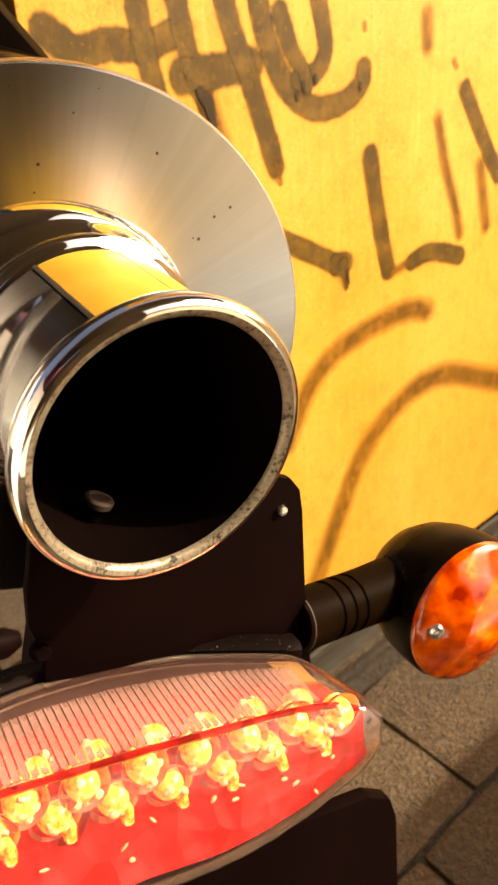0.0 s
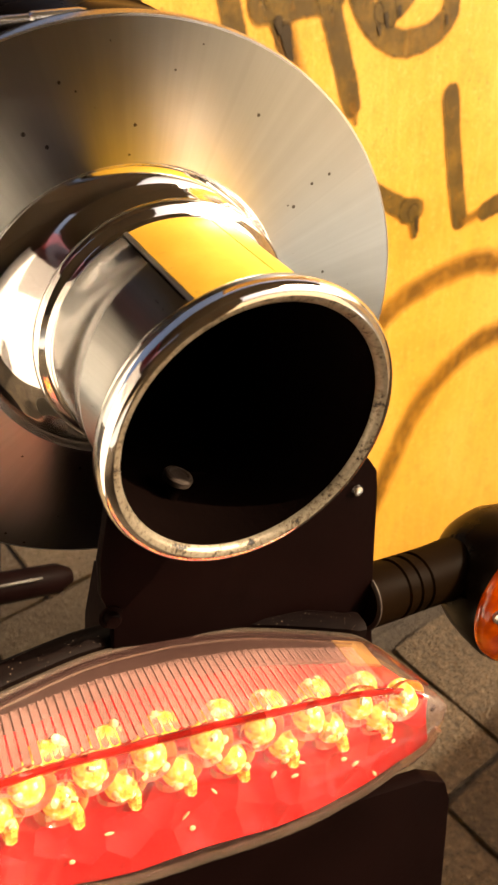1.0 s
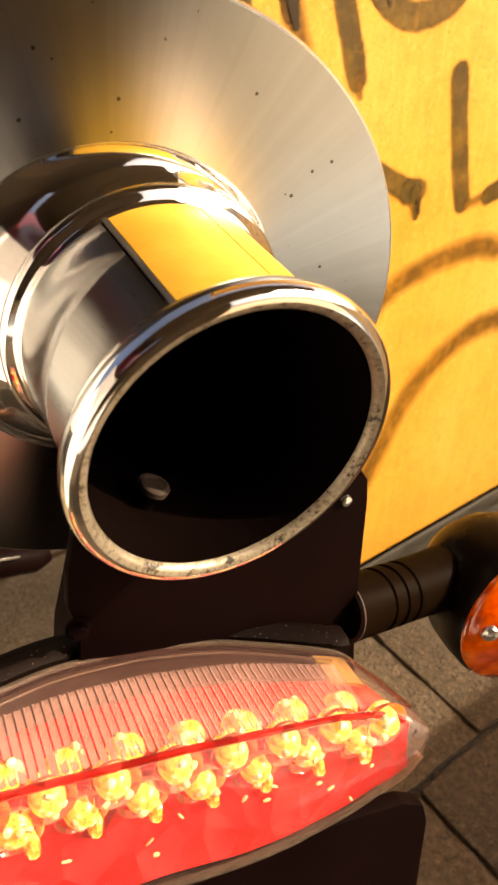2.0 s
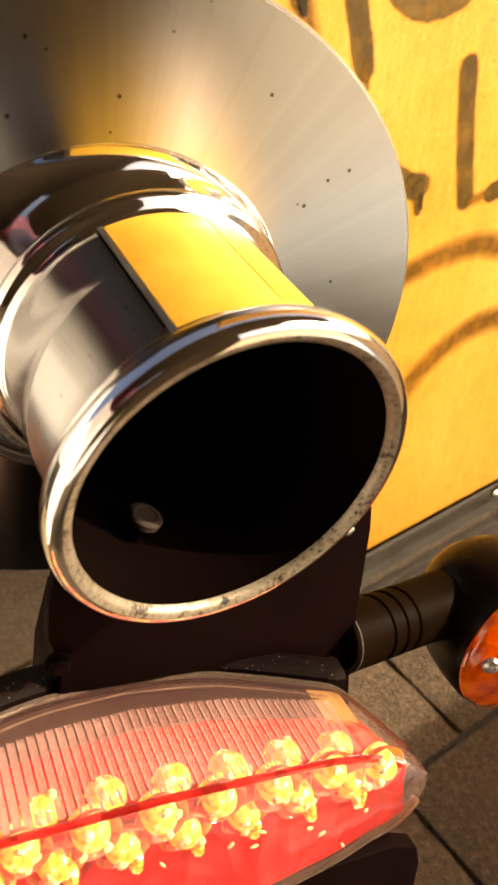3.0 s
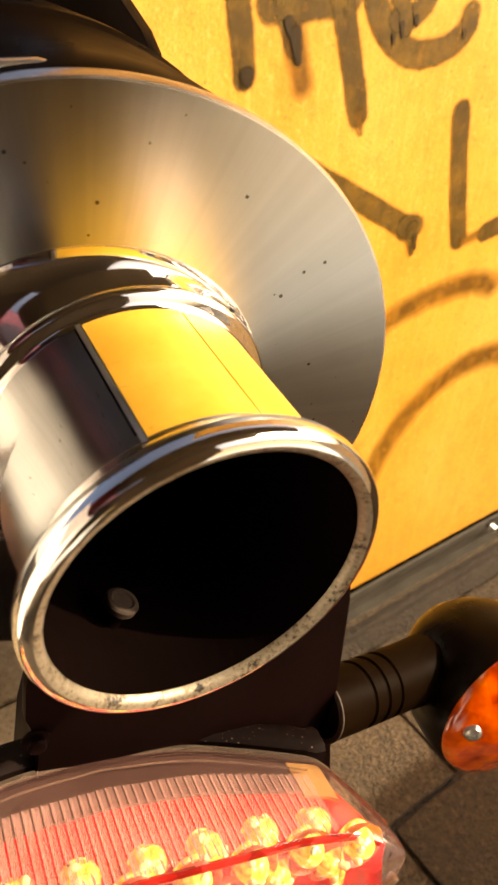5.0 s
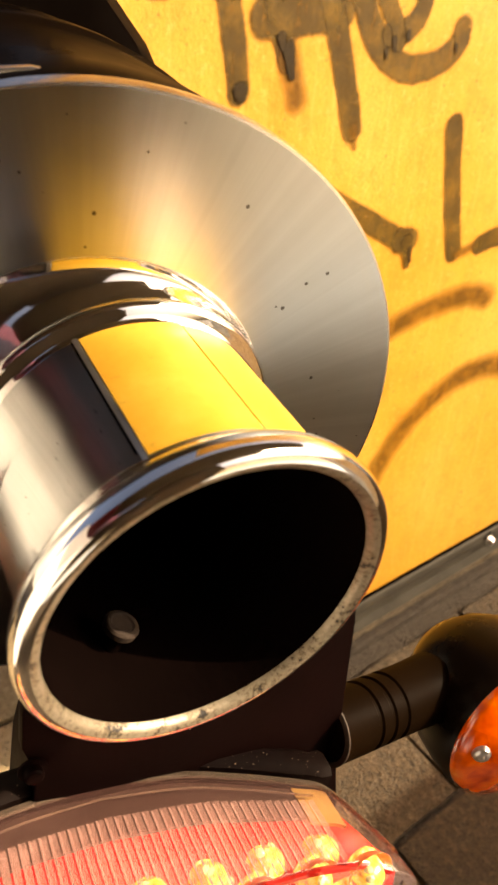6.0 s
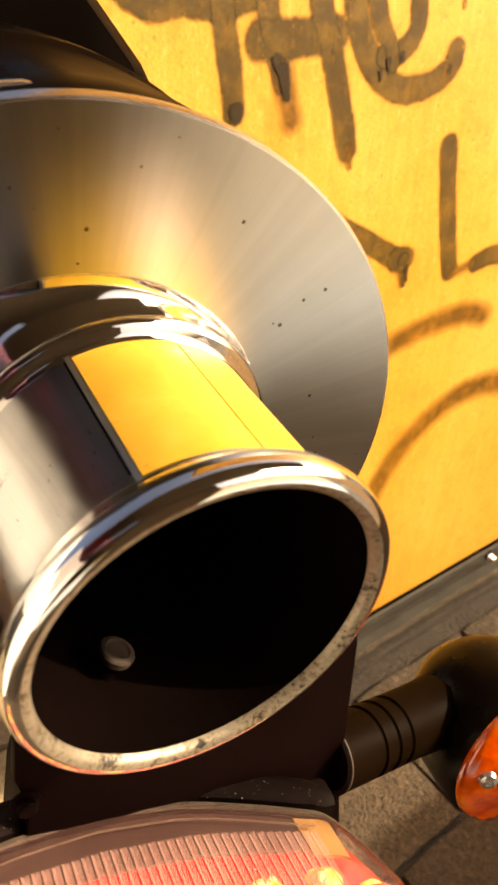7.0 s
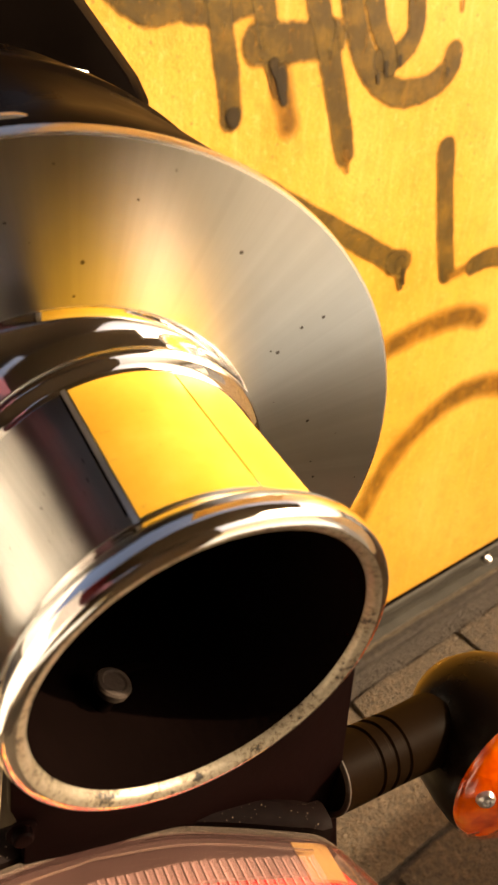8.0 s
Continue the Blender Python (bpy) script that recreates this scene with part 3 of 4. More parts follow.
# dark wet runs under the letters
for x_, z_, l_, w_ in ((0.345, 0.778, 0.020, 0.016), (0.302, 0.752, 0.006, 0.018), (0.338, 0.786, 0.008, 0.012), (0.455, 0.780, 0.009, 0.008), (0.470, 0.784, 0.006, 0.007), (0.447, 0.772, 0.006, 0.006), (0.5145, 0.592, 0.014, 0.010), (0.532, 0.772, 0.006, 0.006)):
    stroke([(x_, z_), (x_ + 0.1 * l_, z_ - 0.5 * l_), (x_ + 0.25 * l_, z_ - l_)], w_, M_RUN, "paint_run", taper=(1.0, 0.25))
# two sprayed arcs
stroke([(0.420, 0.420), (0.452, 0.473), (0.493, 0.503), (0.532, 0.513), (0.583, 0.519), (0.628, 0.518), (0.662, 0.507)], 0.040, M_SPRAY, "sprayed_arc")
stroke([(0.456, 0.190), (0.503, 0.280), (0.535, 0.338), (0.576, 0.377), (0.620, 0.399), (0.663, 0.408), (0.725, 0.400), (0.848, 0.345)], 0.048, M_SPRAY, "sprayed_arc")

# ---- motorcycle ----
BIKE = Matrix(((0.94517, 0.18653, 0.26807, -0.01857), (-0.21066, 0.97546, 0.06402, 0.01281), (-0.24956, -0.11698, 0.96127, 0.68822), (0, 0, 0, 1)))
AXIS, MOUTH = Vector((0.15422, 0.98451, 0.08337)).normalized(), Vector((-0.0003, 0.0006, 0.7626))
PLATE_AXIS, PLATE = Vector((0.23883, 0.96636, 0.09539)).normalized(), Vector((0.00085, 0.05168, 0.76548))


def axial(axis, origin):
    """A frame at origin whose z runs along the axis, into the silencer."""
    u = axis.cross(Vector((0, 0, 1))).normalized()
    w = axis.cross(u)
    return Matrix(((u.x, w.x, axis.x, origin.x), (u.y, w.y, axis.y, origin.y), (u.z, w.z, axis.z, origin.z), (0, 0, 0, 1)))


EXHAUST, END = axial(AXIS, MOUTH), axial(PLATE_AXIS, PLATE)
_ex, _ey = EXHAUST.col[0].to_3d(), EXHAUST.col[1].to_3d()


def B(x, y, z, rx=0, ry=0, rz=0):
    """A pose in the motorcycle's own frame, in millimetres."""
    return BIKE @ pose(x / 1000, y / 1000, z / 1000, rx, ry, rz)


motorcycle = thing("motorcycle", pose(0.05, 0.70, 0), "black motorcycle tail with chrome exhaust, red tail light and amber indicator", "motorcycle")

# exhaust
tip = part("exhaust_tip", lathe([(0.0480, 0.0338), (0.0474, 0.0343), (0.0466, 0.0344), (0.0458, 0.0340), (0.0453, 0.0332), (0.0450, 0.0322), (0.0445, 0.0313), (0.0436, 0.0308),
                                 (0.0300, 0.0308), (0.0130, 0.0308), (0.0092, 0.0310), (0.0076, 0.0314), (0.0064, 0.0322), (0.0056, 0.0332)], 160),
           M_CHROME, motorcycle, EXHAUST, "polished chrome exhaust tip with a rolled lip")
part("lip", lathe([(0.0056, 0.0332), (0.0050, 0.0339), (0.0040, 0.0345), (0.0028, 0.0348), (0.0014, 0.0349), (0.0003, 0.0347), (-0.0006, 0.0343), (-0.0012, 0.0337), (-0.0015, 0.0330), (-0.0016, 0.0323)], 160),
     M_CHROME, tip, EXHAUST, "rolled chrome lip")
part("inner_edge", lathe([(-0.0016, 0.0323), (-0.0014, 0.0315), (-0.0010, 0.0309), (-0.0004, 0.0305), (0.0004, 0.0303)], 160), M_BEVEL, tip, EXHAUST, "sooty worn inner edge")
part("bore", lathe([(0.0004, 0.0303), (0.0016, 0.0301), (0.020, 0.0299), (0.125, 0.0290), (0.128, 0.0)], 96), M_SOOT_SHADE, tip, EXHAUST, "sooty black inside of the pipe")
_screw = Vector((-0.0084, 0.0225, 0.7424))
_d = (_screw - MOUTH - AXIS * (_screw - MOUTH).dot(AXIS)).normalized()
baffle_screw = part("baffle_screw", lathe([(-0.0012, 0.0), (-0.0012, 0.0030), (-0.0008, 0.0036), (0.0006, 0.0038), (0.0011, 0.0035), (0.0013, 0.0026), (0.0009, 0.0022), (0.0008, 0.0)], 24), M_DULL, tip,
     Matrix.Translation(_screw) @ (-_d).to_track_quat('Z', 'Y').to_matrix().to_4x4(), "dull steel screw head inside the pipe")
part("shank", lathe([(-0.0090, 0.0), (-0.0090, 0.0022), (-0.0010, 0.0022), (-0.0010, 0.0)], 14), M_SOOT_SHADE, baffle_screw, Matrix.Translation(_screw) @ (-_d).to_track_quat('Z', 'Y').to_matrix().to_4x4(), "sooty shank")


def ring_loft(rings, segs=160):
    """Rings of (z, radius, offset x, offset y) joined into one skin."""
    return loft([[(r * math.cos(math.tau * k / segs) + ox, r * math.sin(math.tau * k / segs) + oy, z) for k in range(segs)] for z, r, ox, oy in rings], True, False)


HX, HY, HR = -0.0002, -0.0041, 0.0398          # the hole in the end plate
disc = part("end_plate", ring_loft([(0.0, HR, HX, HY), (0.0, 0.0460, 0.8 * HX, 0.8 * HY), (0.0, 0.0550, 0.5 * HX, 0.5 * HY), (0.0, 0.0640, 0.2 * HX, 0.2 * HY), (0.0, 0.0724, 0, 0)]),
            M_DISC, motorcycle, END, "flat brushed steel end plate of the silencer")
part("rim", lathe([(0.0, 0.0724), (0.0001, 0.0729), (0.0009, 0.0732), (0.0029, 0.0732), (0.0033, 0.0726)], 160), M_EDGE, disc, END, "bright turned rim")
# the funnel that joins the off-centre pipe to the hole
part("collar", ring_loft([(0.0, HR, HX, HY), (0.0004, HR - 0.0006, HX, HY), (0.0013, HR - 0.0009, HX, HY), (0.0020, HR - 0.0014, HX, HY)]), M_EDGE, disc, END, "bright bevelled edge of the hole")
_to_pipe = EXHAUST.inverted() @ END
_rows = []
for k in range(15):
    f = k / 14
    dip = 0.0012 * math.sin(math.pi * f)
    row_ = []
    for q in range(160):
        g = math.tau * q / 160
        a_ = _to_pipe @ Vector(((HR - 0.0014) * math.cos(g) + HX, (HR - 0.0014) * math.sin(g) + HY, 0.0020))
        row_.append(a_.lerp(Vector((0.0338 * math.cos(g), 0.0338 * math.sin(g), 0.0480)), f) + Vector((0, 0, dip)))
    _rows.append(row_)
part("funnel", loft(_rows, True, False), M_POLISH, disc, EXHAUST, "polished chrome funnel between pipe and end plate")
_tail = END.inverted() @ axial(Vector((0.11, 0.99, 0.045)).normalized(), PLATE)
_rows = [[Vector((r * math.cos(math.tau * k / 128), r * math.sin(math.tau * k / 128), z)) for k in range(128)] for z, r in ((0.0033, 0.0690), (0.0033, 0.0712), (0.0045, 0.0718))]
for z, r in ((0.0160, 0.0726), (0.0482, 0.0732), (0.0497, 0.0742), (0.0577, 0.0742), (0.0592, 0.0732), (0.0777, 0.0732), (0.0837, 0.0720), (0.0897, 0.0680), (0.0917, 0.0300)):
    _rows.append([_tail @ Vector((r * math.cos(math.tau * k / 128), r * math.sin(math.tau * k / 128), z)) for k in range(128)])
body = part("silencer_body", loft(_rows), M_GLOSS, motorcycle, END, "gloss black silencer body")
lug_m = Matrix.Translation((-0.014, 0.0600, 0.8370)) @ pose(0, 0, 0, 0, 90, -9)
part("clamp_screw", lathe([(-0.016, 0), (-0.016, 0.0010), (-0.015, 0.0012), (0.004, 0.0012), (0.0045, 0.0016), (0.0145, 0.0016), (0.016, 0.0012), (0.016, 0.0)], 20), M_EDGE, body, lug_m, "bright chrome clamp screw")

# yellow wall's reflection laid over the pipe as a patch, its edge as lines beside it
def pipe_angle(deg):
    return math.atan2(Vector((math.cos(radians(deg)), 0, math.sin(radians(deg)))).dot(_ey), Vector((math.cos(radians(deg)), 0, math.sin(radians(deg)))).dot(_ex))


def patch(a0, a1, z0, z1, r, thick, skew=0.0, n=40):
    rows = []
    for k in range(n + 1):
        d = a0 + (a1 - a0) * k / n
        ring = []
        for z, rr in ((z0, r), (z0, r + thick), (z1, r + thick), (z1, r)):
            g = pipe_angle(d + skew * (z - z0) / (z1 - z0))
            ring.append((rr * math.cos(g), rr * math.sin(g), z))
        rows.append(ring)
    return loft(rows)


part("yellow_reflection", patch(106.6, 69.0, 0.0090, 0.0452, 0.03085, 0.00015), M_WALL_REFLECTION, tip, EXHAUST, "yellow patch standing in for the wall's reflection")
part("yellow_reflection", patch(68.2, 8.0, 0.0090, 0.0452, 0.03085, 0.00015), M_WALL_REFLECTION, tip, EXHAUST)
part("seam", patch(108.9, 107.1, 0.0075, 0.0460, 0.0307, 0.00050, n=6), M_STEEL, tip, EXHAUST, "raised grey line standing in for the wall edge's reflection")

part("seam_groove", patch(109.8, 109.0, 0.0085, 0.0462, 0.0308, 0.00012, n=3), M_SOOT_SHADE, tip, EXHAUST, "dark line beside the grey line of the painted reflection")

# tail fairing over the silencer
def fairing():
    secs = []
    for y, s, up in ((0.194, 0.93, 0.0), (0.200, 1.0, 0.0), (0.24, 1.0, 0.0), (0.32, 1.03, 0.008), (0.45, 1.1, 0.02), (0.65, 1.15, 0.03), (0.80, 1.15, 0.03), (0.806, 1.05, 0.03)):
        cx = 0.010 + 0.19 * (y - 0.20)
        ring = [(0.098, 0.796), (0.097, 0.811), (0.093, 0.819), (0.070, 0.848), (0.040, 0.890), (0.010, 0.935), (-0.018, 0.965), (-0.060, 0.975), (-0.100, 0.960), (-0.128, 0.90), (-0.132, 0.84), (-0.130, 0.800), (-0.10, 0.790), (0.08, 0.790)]
        zc = 0.84
        secs.append([(cx + x * s, y, zc + (z - zc) * s + up) for x, z in ring])
    return loft(secs)


fair = part("tail_fairing", fairing(), M_GLOSS, motorcycle, None, "black tail fairing above the silencer")
part("trim_line", tube([(-0.02, 0.194, 0.846), (0.030, 0.194, 0.836), (0.054, 0.1938, 0.829), (0.080, 0.1945, 0.822)], 0.0010, 8), M_EDGE, fair, None, "thin bright trim line")

# rear mudguard and mounting plate
plate_outline = [(-20, 46), (-16, 50), (20, 53), (50, 54), (56, 53), (60, 49), (62, 42), (67, 15), (73, -12), (78, -28), (76, -34), (40, -40), (-6, -40), (-13, -34), (-15, -4), (-16, 10), (-20, 18), (-21, 28)]
plate = part("mounting_plate", slab([(x / 1000, z / 1000) for x, z in plate_outline], 0.004, 0.0008), M_BLACK, motorcycle, B(0, 13, 0), "black plastic mounting plate")
part("rivet", lathe([(0, 0), (0, 0.0018), (0.0010, 0.0015), (0.0014, 0.0)], 14), M_EDGE, plate, B(54, 12.8, 43.0, 90, 0, 0), "small bright rivet")
bolt(plate, B(-17, 12.9, 12, 90, 0, 0), 0.0022, 0.003, M_BLACK, "bolt")
mud = [[(x / 1000, y / 1000, z / 1000) for x, z in ((-8 * w, z0 - 60), (-10 * w, z0 - 20), (-8 * w, z0), (20 * w, z0), (40 * w, z0 - 8), (46 * w, z0 - 40), (44 * w, z0 - 70))] for y, w, z0 in ((18, 1.0, 4), (40, 0.98, 2), (62, 0.9, -2))]
part("mudguard", loft(mud), M_BLACK, motorcycle, BIKE, "black plastic rear mudguard")

# bracket bar behind the lamp
EDGE_TOP = [(0, 15), (20, 13), (34, 9), (50, 3), (57, 0), (62, -8), (66, -16), (69, -23), (70, -27.5)]
EDGE_TOP = [(p.x, p.y) for p in spline([(x, y, 0) for x, y in EDGE_TOP], 5)]
EDGE_RIDGE = [(0, -19.5), (40, -20.3), (57, -22.3), (66, -25.6), (70, -27.7)]
brk = []
for x in np.linspace(-60, 60, 41):
    yt = table(min(abs(x), 57), EDGE_TOP) + 1.5
    brk.append([(x / 1000, (yt + a) / 1000, z / 1000) for a, z in ((0, -30), (0, 1.2), (1.5, 2.6), (6.0, 3.2), (8.2, 2.0), (9.0, -30))])
bracket = part("lamp_bracket", loft(brk), M_DUSTY, motorcycle, BIKE, "dusty black lamp bracket")

# tail lamp
def fullness(x):
    return math.sqrt(max(0.0, 1 - (abs(x) / 68.8) ** 2.8))


def drop(x):
    """How far the lamp's blunt ends sink below its top edge."""
    return -5.0 * max(0.0, (abs(x) - 48.0) / 21.0) ** 2


def lamp_sections(fn, n=71, lim=68.7):
    xs = [lim * math.sin(math.pi / 2 * t) for t in np.linspace(-1, 1, n)]
    return [[(x / 1000, y / 1000, (z + drop(x)) / 1000) for y, z in fn(x, fullness(x), table(x, EDGE_TOP), table(x, EDGE_RIDGE))] for x in xs]


tail_lamp = part("tail_lamp", loft(lamp_sections(lambda x, c, t, r: [(t + 1.2, -0.8), (t + 1.2, -38.5 * c - 1), (r - 7.0 * c, -38.5 * c - 1), (r - 6.5 * c, -37.0 * c - 0.6), (t - 1, -36.0 * c - 0.6), (t - 1, -0.8)], lim=58.5)),
                 M_BLACK, motorcycle, BIKE, "cat-eye tail lamp with clear cover and red reflector")
cover = part("lens_cover", loft(lamp_sections(lambda x, c, t, r: [(t, 0.0), (t - 0.6, 0.7 * c), ((t + r) / 2, 1.2 * c), (r + 1.5, 1.0 * c), (r, 0.3 * c), (r - 1.6 * c, -1.4 * c), (r - 5.0 * c, -5.0 * c), (r - 8.6 * c, -10.5 * c), (r - 10.8 * c, -17.0 * c),
                                                                      (r - 11.4 * c, -24.0 * c), (r - 10.4 * c, -31.0 * c), (r - 8.0 * c, -37.0 * c)]), closed=False, cap=False), M_CLEAR, tail_lamp, BIKE, "clear plastic cover")
cover.visible_shadow = False
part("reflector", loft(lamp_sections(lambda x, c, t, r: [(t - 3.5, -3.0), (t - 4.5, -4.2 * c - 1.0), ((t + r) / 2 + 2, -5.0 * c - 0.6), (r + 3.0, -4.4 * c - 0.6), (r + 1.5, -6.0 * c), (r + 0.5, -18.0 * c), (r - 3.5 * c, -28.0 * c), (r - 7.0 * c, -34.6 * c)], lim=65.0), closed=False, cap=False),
     M_RED, tail_lamp, BIKE, "red reflector with sunlit glow added as emission")
# the shade across the lamp's back, built as a dark brown strip
part("shade_strip", loft([[(x / 1000, (table(x, EDGE_TOP) - a) / 1000, z / 1000) for a, z in ((1.2, -1.6), (1.2, -2.6), (13.5 - 0.0016 * x * x, -2.9), (13.5 - 0.0016 * x * x, -1.9))] for x in np.linspace(-50, 50, 41)]), M_SHADE_STRIP, tail_lamp, BIKE, "dark strip standing in for the shade along the back of the lamp")
for s_ in (-1, 1):
    part("corner_piece", loft([[(s_ * x / 1000, (table(x, EDGE_TOP) - a) / 1000, z / 1000) for a, z in ((1.0, -1.2), (1.0, -2.2), (11.5, -2.4), (11.5, -1.4))] for x in np.linspace(48.5, 57.0, 9)]), M_CORNER, tail_lamp, BIKE, "tan translucent corner piece")
part("lower_rim", tube([(x / 1000, (table(x, EDGE_RIDGE) - 7.6 * fullness(x)) / 1000, (-36.4 * fullness(x) - 0.3 + drop(x)) / 1000) for x in np.linspace(-67.5, 67.5, 81)], 0.0014, 8), M_RIM, tail_lamp, BIKE, "clear lower edge of the cover")
part("inner_line", tube([(x / 1000, (table(x, EDGE_TOP) - 4.6) / 1000, (0.5 * fullness(x)) / 1000) for x in np.linspace(-52, 52, 49)], 0.00028, 6), M_RIM, tail_lamp, BIKE, "fine moulded line along the cover")
part("ridge", tube([(x / 1000, (table(x, EDGE_RIDGE) - 0.2) / 1000, (0.2 * fullness(x) - 0.9 + drop(x)) / 1000) for x in np.linspace(-62, 62, 57)], 0.0010, 8), M_DARKRED, tail_lamp, BIKE, "dark red seam")
part("rim", loft([[(x / 1000, (table(x, EDGE_TOP) + a) / 1000, (z + drop(x)) / 1000) for a, z in ((0.8, -1.2), (0.8, 0.3), (0.3, 0.9), (-0.9, 1.1), (-1.3, 0.8), (-1.3, 0.2))] for x in np.linspace(-67.5, 67.5, 91)]), M_RIM, tail_lamp, BIKE, "thick clear rim of the cover")

ribs = bmesh.new()
for k in range(47):
    x = -50.6 + 2.2 * k
    t, r = table(x, EDGE_TOP), table(x, EDGE_RIDGE)
    c = fullness(x)
    y0, y1, w, h = t - 9.5 + 0.0014 * x * x, r + 1.2, 0.90, 0.7
    vs = [ribs.verts.new((px / 1000, py / 1000, pz / 1000)) for px, py, pz in
          ((x - w, y0, 0.2 * c), (x, y0, 0.2 * c - h), (x + w, y0, 0.2 * c), (x - w, y1, 0.2 * c), (x, y1, 0.2 * c - h), (x + w, y1, 0.2 * c))]
    for f in ((0, 1, 4, 3), (1, 2, 5, 4), (0, 3, 5, 2)):
        ribs.faces.new([vs[i] for i in f])
rib_part = part("flutes", ribs, M_RIB, tail_lamp, BIKE, "fine clear flutes", smooth=False)
rib_part.visible_shadow = False


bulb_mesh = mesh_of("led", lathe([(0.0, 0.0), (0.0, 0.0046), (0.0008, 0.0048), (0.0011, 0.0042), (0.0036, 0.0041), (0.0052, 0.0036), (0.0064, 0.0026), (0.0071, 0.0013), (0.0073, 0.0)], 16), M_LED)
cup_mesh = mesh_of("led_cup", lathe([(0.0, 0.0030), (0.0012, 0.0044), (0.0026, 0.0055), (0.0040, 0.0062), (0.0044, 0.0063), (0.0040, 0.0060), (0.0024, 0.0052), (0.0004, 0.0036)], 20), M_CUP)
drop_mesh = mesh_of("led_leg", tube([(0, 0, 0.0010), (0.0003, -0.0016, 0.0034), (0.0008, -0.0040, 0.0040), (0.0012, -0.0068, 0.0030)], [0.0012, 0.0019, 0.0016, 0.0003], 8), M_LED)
# small pale fleck that stands in for a glint of light
glint_mesh = mesh_of("led_glint", lathe([(0.0, 0.0), (0.0, 0.0011), (0.0008, 0.0012), (0.0012, 0.0006), (0.0013, 0.0)], 7), M_GLINT)


led_rng = random.Random(12)


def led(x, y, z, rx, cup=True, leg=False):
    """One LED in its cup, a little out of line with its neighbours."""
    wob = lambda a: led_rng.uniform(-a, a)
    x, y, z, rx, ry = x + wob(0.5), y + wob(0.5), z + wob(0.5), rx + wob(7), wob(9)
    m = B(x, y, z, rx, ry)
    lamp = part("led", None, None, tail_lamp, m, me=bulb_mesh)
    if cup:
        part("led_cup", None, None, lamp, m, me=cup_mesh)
    # five pale flecks placed as glints inside the LED
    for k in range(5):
        part("led_glint", None, None, lamp, m @ pose(wob(0.0030), wob(0.0030), led_rng.uniform(0.0045, 0.0066), wob(40), wob(40)), me=glint_mesh)
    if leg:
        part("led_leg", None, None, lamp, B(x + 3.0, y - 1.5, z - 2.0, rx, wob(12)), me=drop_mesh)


for k in range(9):
    x = -58.5 + 14.5 * k
    c, d_ = fullness(x), drop(x)
    led(x, table(x, EDGE_RIDGE) + 3.5, -6.2 * c + d_, 82)
for k in range(8):
    x = -51.0 + 14.5 * k
    c, d_ = fullness(x), drop(x)
    led(x, table(x, EDGE_RIDGE) + 3.2, -12.2 * c + d_, 92, True, True)
for k in range(8):
    x = -53.5 + 14.5 * k
    led(x, table(x, EDGE_RIDGE) + 7.5, -6.6, 28, False)
# pale flecks strewn over the reflector in place of sun glints
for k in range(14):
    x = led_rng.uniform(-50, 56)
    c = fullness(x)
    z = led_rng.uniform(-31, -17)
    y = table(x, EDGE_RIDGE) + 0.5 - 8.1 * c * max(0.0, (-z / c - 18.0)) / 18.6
    part("reflector_glint", None, None, tail_lamp, B(x, y - 0.3, z * c + drop(x), 80, led_rng.uniform(-60, 60)) @ Matrix.Diagonal((led_rng.uniform(0.5, 1.3), led_rng.uniform(0.3, 0.6), 0.4, 1.0)), me=glint_mesh)
for s_ in (-1, 1):
    part("screw_hole", lathe([(0, 0), (0, 0.0011), (0.0006, 0.0009), (0.0006, 0)], 12), M_SOOT_SHADE, tail_lamp, B(s_ * 65.2, table(65.2, EDGE_RIDGE) - 0.6, -6.5, 90, 0, s_ * 30), "small dark screw hole")

# number plate carrier under the lamp
flap = [(-78, -34), (70, -34), (79, -38), (83, -46), (93, -90), (104, -150), (104, -210), (-104, -210), (-104, -150), (-92, -90), (-84, -46), (-82, -38)]
part("plate_carrier", slab([(x / 1000, z / 1000) for x, z in flap], 0.005, 0.001), M_BLACK, motorcycle, B(0, -27, 0), "black number plate carrier")

# indicator
IND = (136.5, 6, -3, -90, 0, 0)
indicator = part("indicator", lathe([(0.0, 0.0272), (0.002, 0.0280), (0.010, 0.0278), (0.018, 0.0266), (0.026, 0.0240), (0.033, 0.0196), (0.039, 0.0132), (0.042, 0.0062), (0.0428, 0.0)], 64),
                 M_RUBBER, motorcycle, B(*IND), "amber indicator on a black ribbed stalk")
part("lens", lathe([(0.0, 0.0272), (-0.0008, 0.0272), (-0.0022, 0.0264), (-0.0034, 0.0244), (-0.0044, 0.0222), (-0.0052, 0.0200), (-0.0070, 0.0170), (-0.0085, 0.0140), (-0.0100, 0.0090), (-0.0109, 0.0045), (-0.0112, 0.0)], 64), M_AMBER, indicator, B(*IND), "faceted amber lens")
part("lens_screw", lathe([(-0.004, 0.0), (-0.004, 0.0026), (0.0006, 0.0030), (0.0016, 0.0025), (0.0020, 0.0014), (0.0012, 0.0011), (0.0012, 0.0)], 18), M_STEEL, indicator, B(116.0, 1.2, -4.1, 95, 0, -30), "bright cross-head screw")
stalk_prof = [(0.0, 0.0), (0.0, 0.0102), (0.012, 0.0103), (0.0126, 0.0097), (0.0136, 0.0097), (0.0142, 0.0103), (0.0176, 0.0103), (0.0182, 0.0097), (0.0192, 0.0097), (0.0198, 0.0103), (0.0232, 0.0103), (0.0238, 0.0097), (0.0248, 0.0097), (0.0254, 0.0103), (0.034, 0.0104), (0.040, 0.0107), (0.047, 0.0112), (0.048, 0.0)]
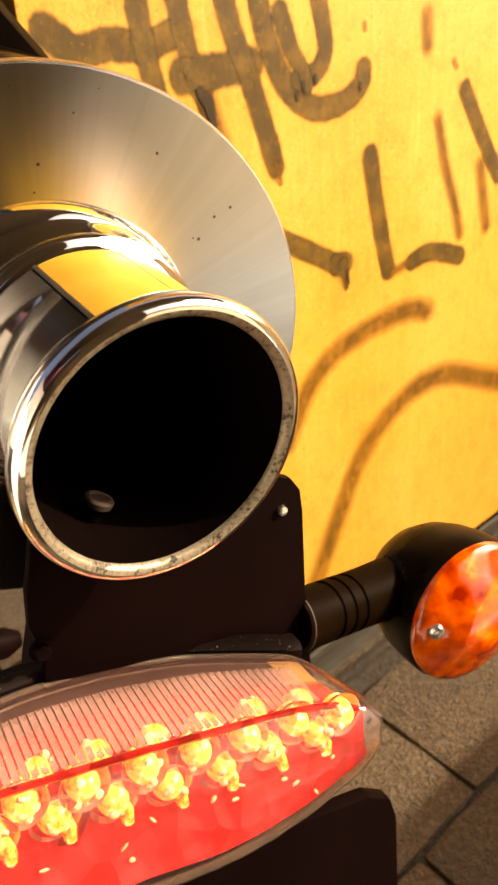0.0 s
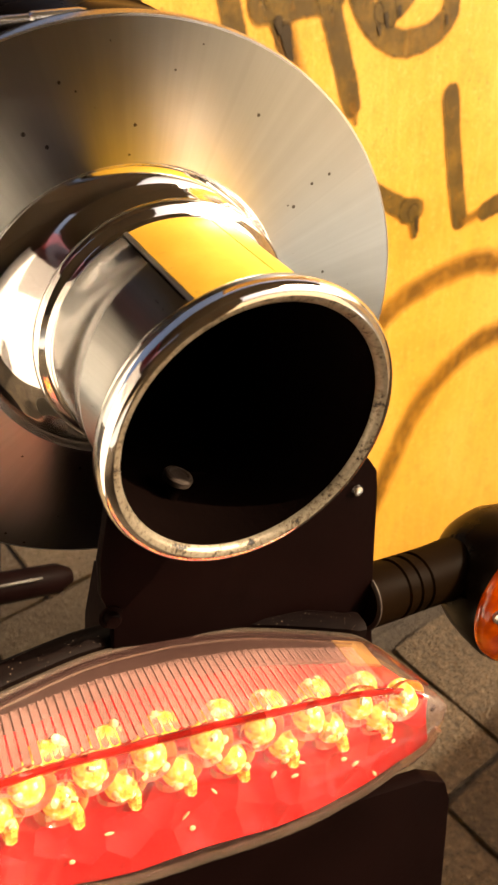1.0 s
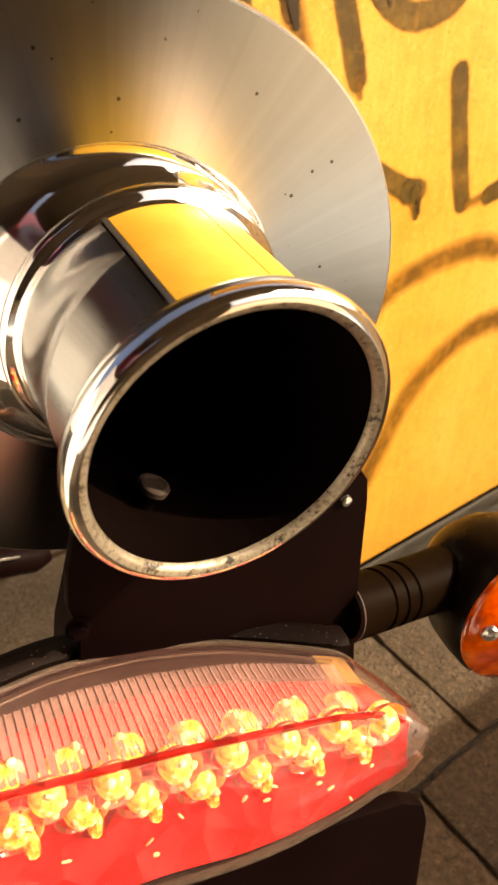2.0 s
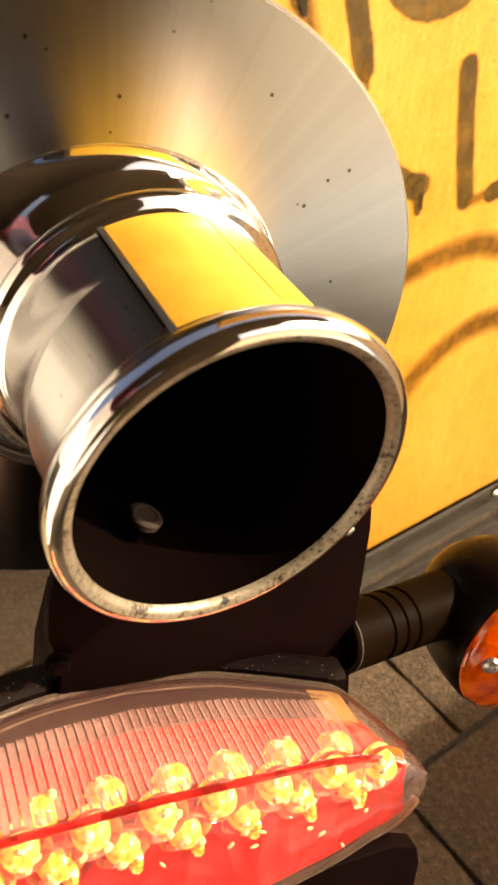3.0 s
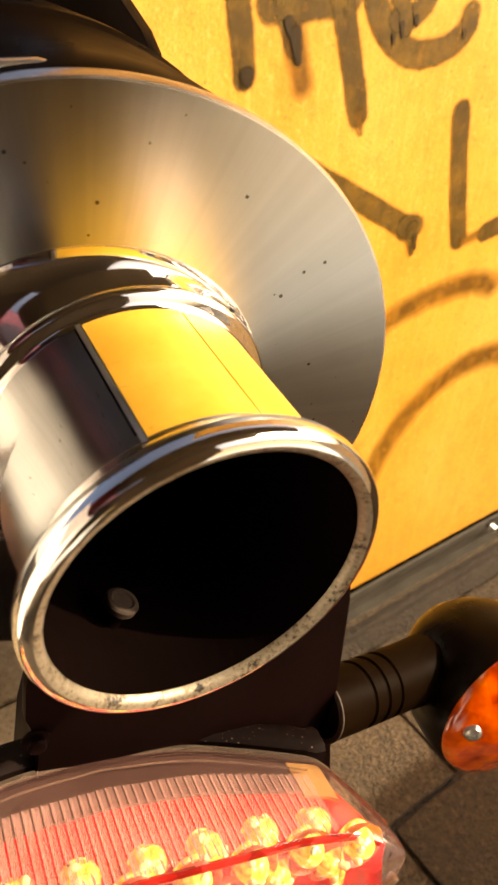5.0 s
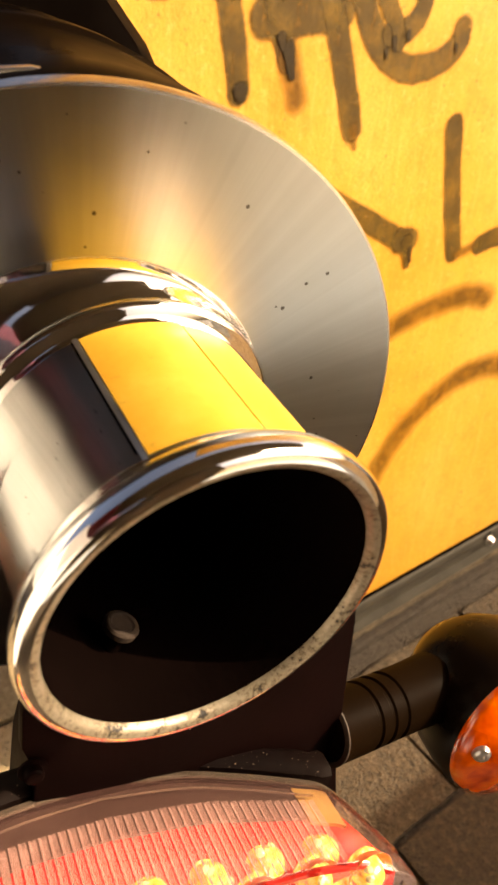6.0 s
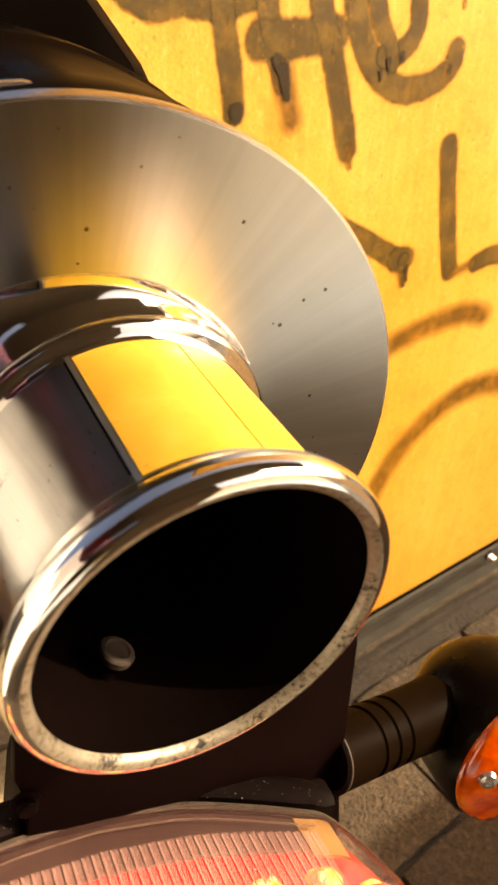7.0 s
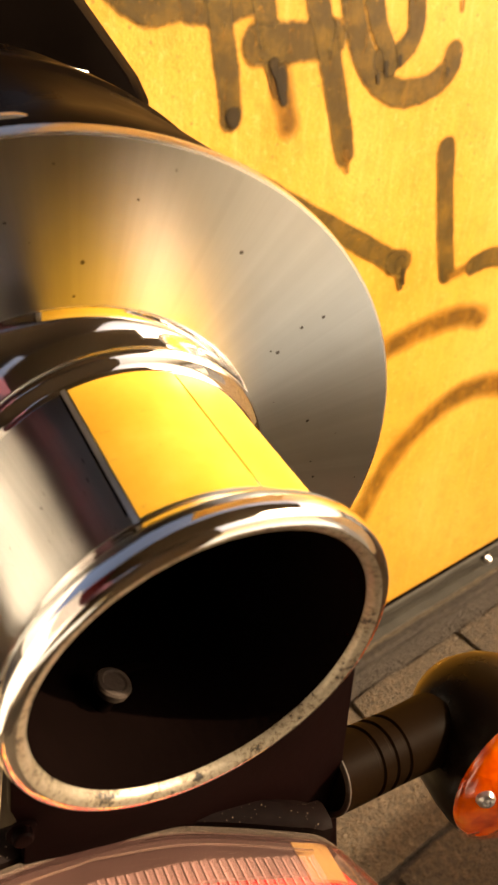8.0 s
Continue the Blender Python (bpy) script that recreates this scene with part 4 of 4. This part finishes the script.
part("stalk", lathe(stalk_prof, 48), M_STALK, indicator, B(67.4, 17, 0.5, 0, 90, 10), "black ribbed rubber stalk")
part("washer", lathe([(0, 0.0090), (0, 0.0101), (0.0003, 0.0105), (0.0008, 0.0105), (0.0010, 0.0101), (0.0010, 0.0090)], 40, close=True), M_DULL, indicator, B(66.6, 17, 0.5, 0, 90, 10), "thin steel washer")

# swing arm seen past the mounting plate
swing = part("swing_arm", tube([(-0.26, 0.335, 0.560), (-0.12, 0.318, 0.521), (-0.014, 0.302, 0.486), (0.036, 0.300, 0.469), (0.046, 0.300, 0.466)], [0.012, 0.012, 0.0115, 0.011, 0.006], 16), M_BLACK, motorcycle, None, "black swing arm")
part("trim_line", tube([(-0.26, 0.325, 0.571), (-0.014, 0.2925, 0.4955), (0.024, 0.2905, 0.4835)], 0.0011, 6), M_EDGE, swing, None, "thin bright edge")

# rear wheel
WHEEL = BIKE @ pose(0, 0.80, -0.36, 0, 90, 0)
wheel = part("wheel", lathe([(-0.05, 0.0), (-0.05, 0.03), (-0.03, 0.035), (-0.02, 0.16), (-0.04, 0.178), (0.04, 0.178), (0.02, 0.16), (0.03, 0.035), (0.05, 0.03), (0.05, 0.0)], 48), M_STEEL, motorcycle, WHEEL, "rear wheel")
part("tyre", lathe([(-0.045, 0.178), (-0.056, 0.200), (-0.052, 0.226), (-0.034, 0.246), (0.0, 0.254), (0.034, 0.246), (0.052, 0.226), (0.056, 0.200), (0.045, 0.178)], 72), M_TYRE, wheel, WHEEL, "black rear tyre")

# ---- paving ----
PL, PD, JOINT = 0.222, 0.200, 0.0075


def paver_mesh(seed, material):
    rg = random.Random(seed)
    bm = bmesh.new()
    hx, hy = (PL - JOINT) / 2, (PD - JOINT) / 2
    nx, ny = 8, 7
    top, low = {}, {}
    for i in range(nx + 1):
        for j in range(ny + 1):
            x, y = -hx + 2 * hx * i / nx, -hy + 2 * hy * j / ny
            rim_ = i in (0, nx) or j in (0, ny)
            z = rg.uniform(-0.0006, 0.0004) - (0.0016 + rg.uniform(0, 0.0016) if rim_ else 0)
            if rim_:
                x += rg.uniform(-0.0012, 0.0012)
                y += rg.uniform(-0.0012, 0.0012)
            if i in (0, nx) and j in (0, ny):
                x, y = x * 0.985, y * 0.985
            top[i, j] = bm.verts.new((x, y, z))
    edge = [(i, 0) for i in range(nx)] + [(nx, j) for j in range(ny)] + [(i, ny) for i in range(nx, 0, -1)] + [(0, j) for j in range(ny, 0, -1)]
    for i in range(nx):
        for j in range(ny):
            bm.faces.new((top[i, j], top[i + 1, j], top[i + 1, j + 1], top[i, j + 1]))
    for k in edge:
        v = top[k].co
        low[k] = bm.verts.new((v.x * 1.012, v.y * 1.012, -0.02))
    for a, c in zip(edge, edge[1:] + edge[:1]):
        bm.faces.new((top[a], low[a], low[c], top[c]))
    return mesh_of("paver", bm, material)


pavement = thing("pavement", pose(0.3, 0.2, 0), "worn grey concrete pavers laid in running bond", "paving", kind="structure")
dark_pavers = [paver_mesh(s, M_PAVER) for s in range(5)]
sunlit_pavers = [paver_mesh(20 + s, M_SUNLIT_PAVER) for s in range(5)]
rg = random.Random(9)
ROW_Y = 0.170
for row in range(-6, 9):
    yc = ROW_Y + PD * (row + 0.5)
    shift = 0.370 if row % 2 else 0.487
    for k in range(-7, 8):
        xc = shift + PL * (k + 0.5)
        if yc > 0.34 and xc > WALL_X0 - 0.11 + JOINT and yc < 0.6:
            if yc > 0.40:
                continue
        # rows beyond the wall line take the copy painted as sunlit
        far = yc > 0.42
        me = rg.choice(sunlit_pavers if far else dark_pavers)
        part("paver", None, None, pavement, pose(xc, yc, rg.uniform(-0.0012, 0.0008), rg.uniform(-0.4, 0.4), rg.uniform(-0.4, 0.4), rg.choice((0, 180))), me=me)
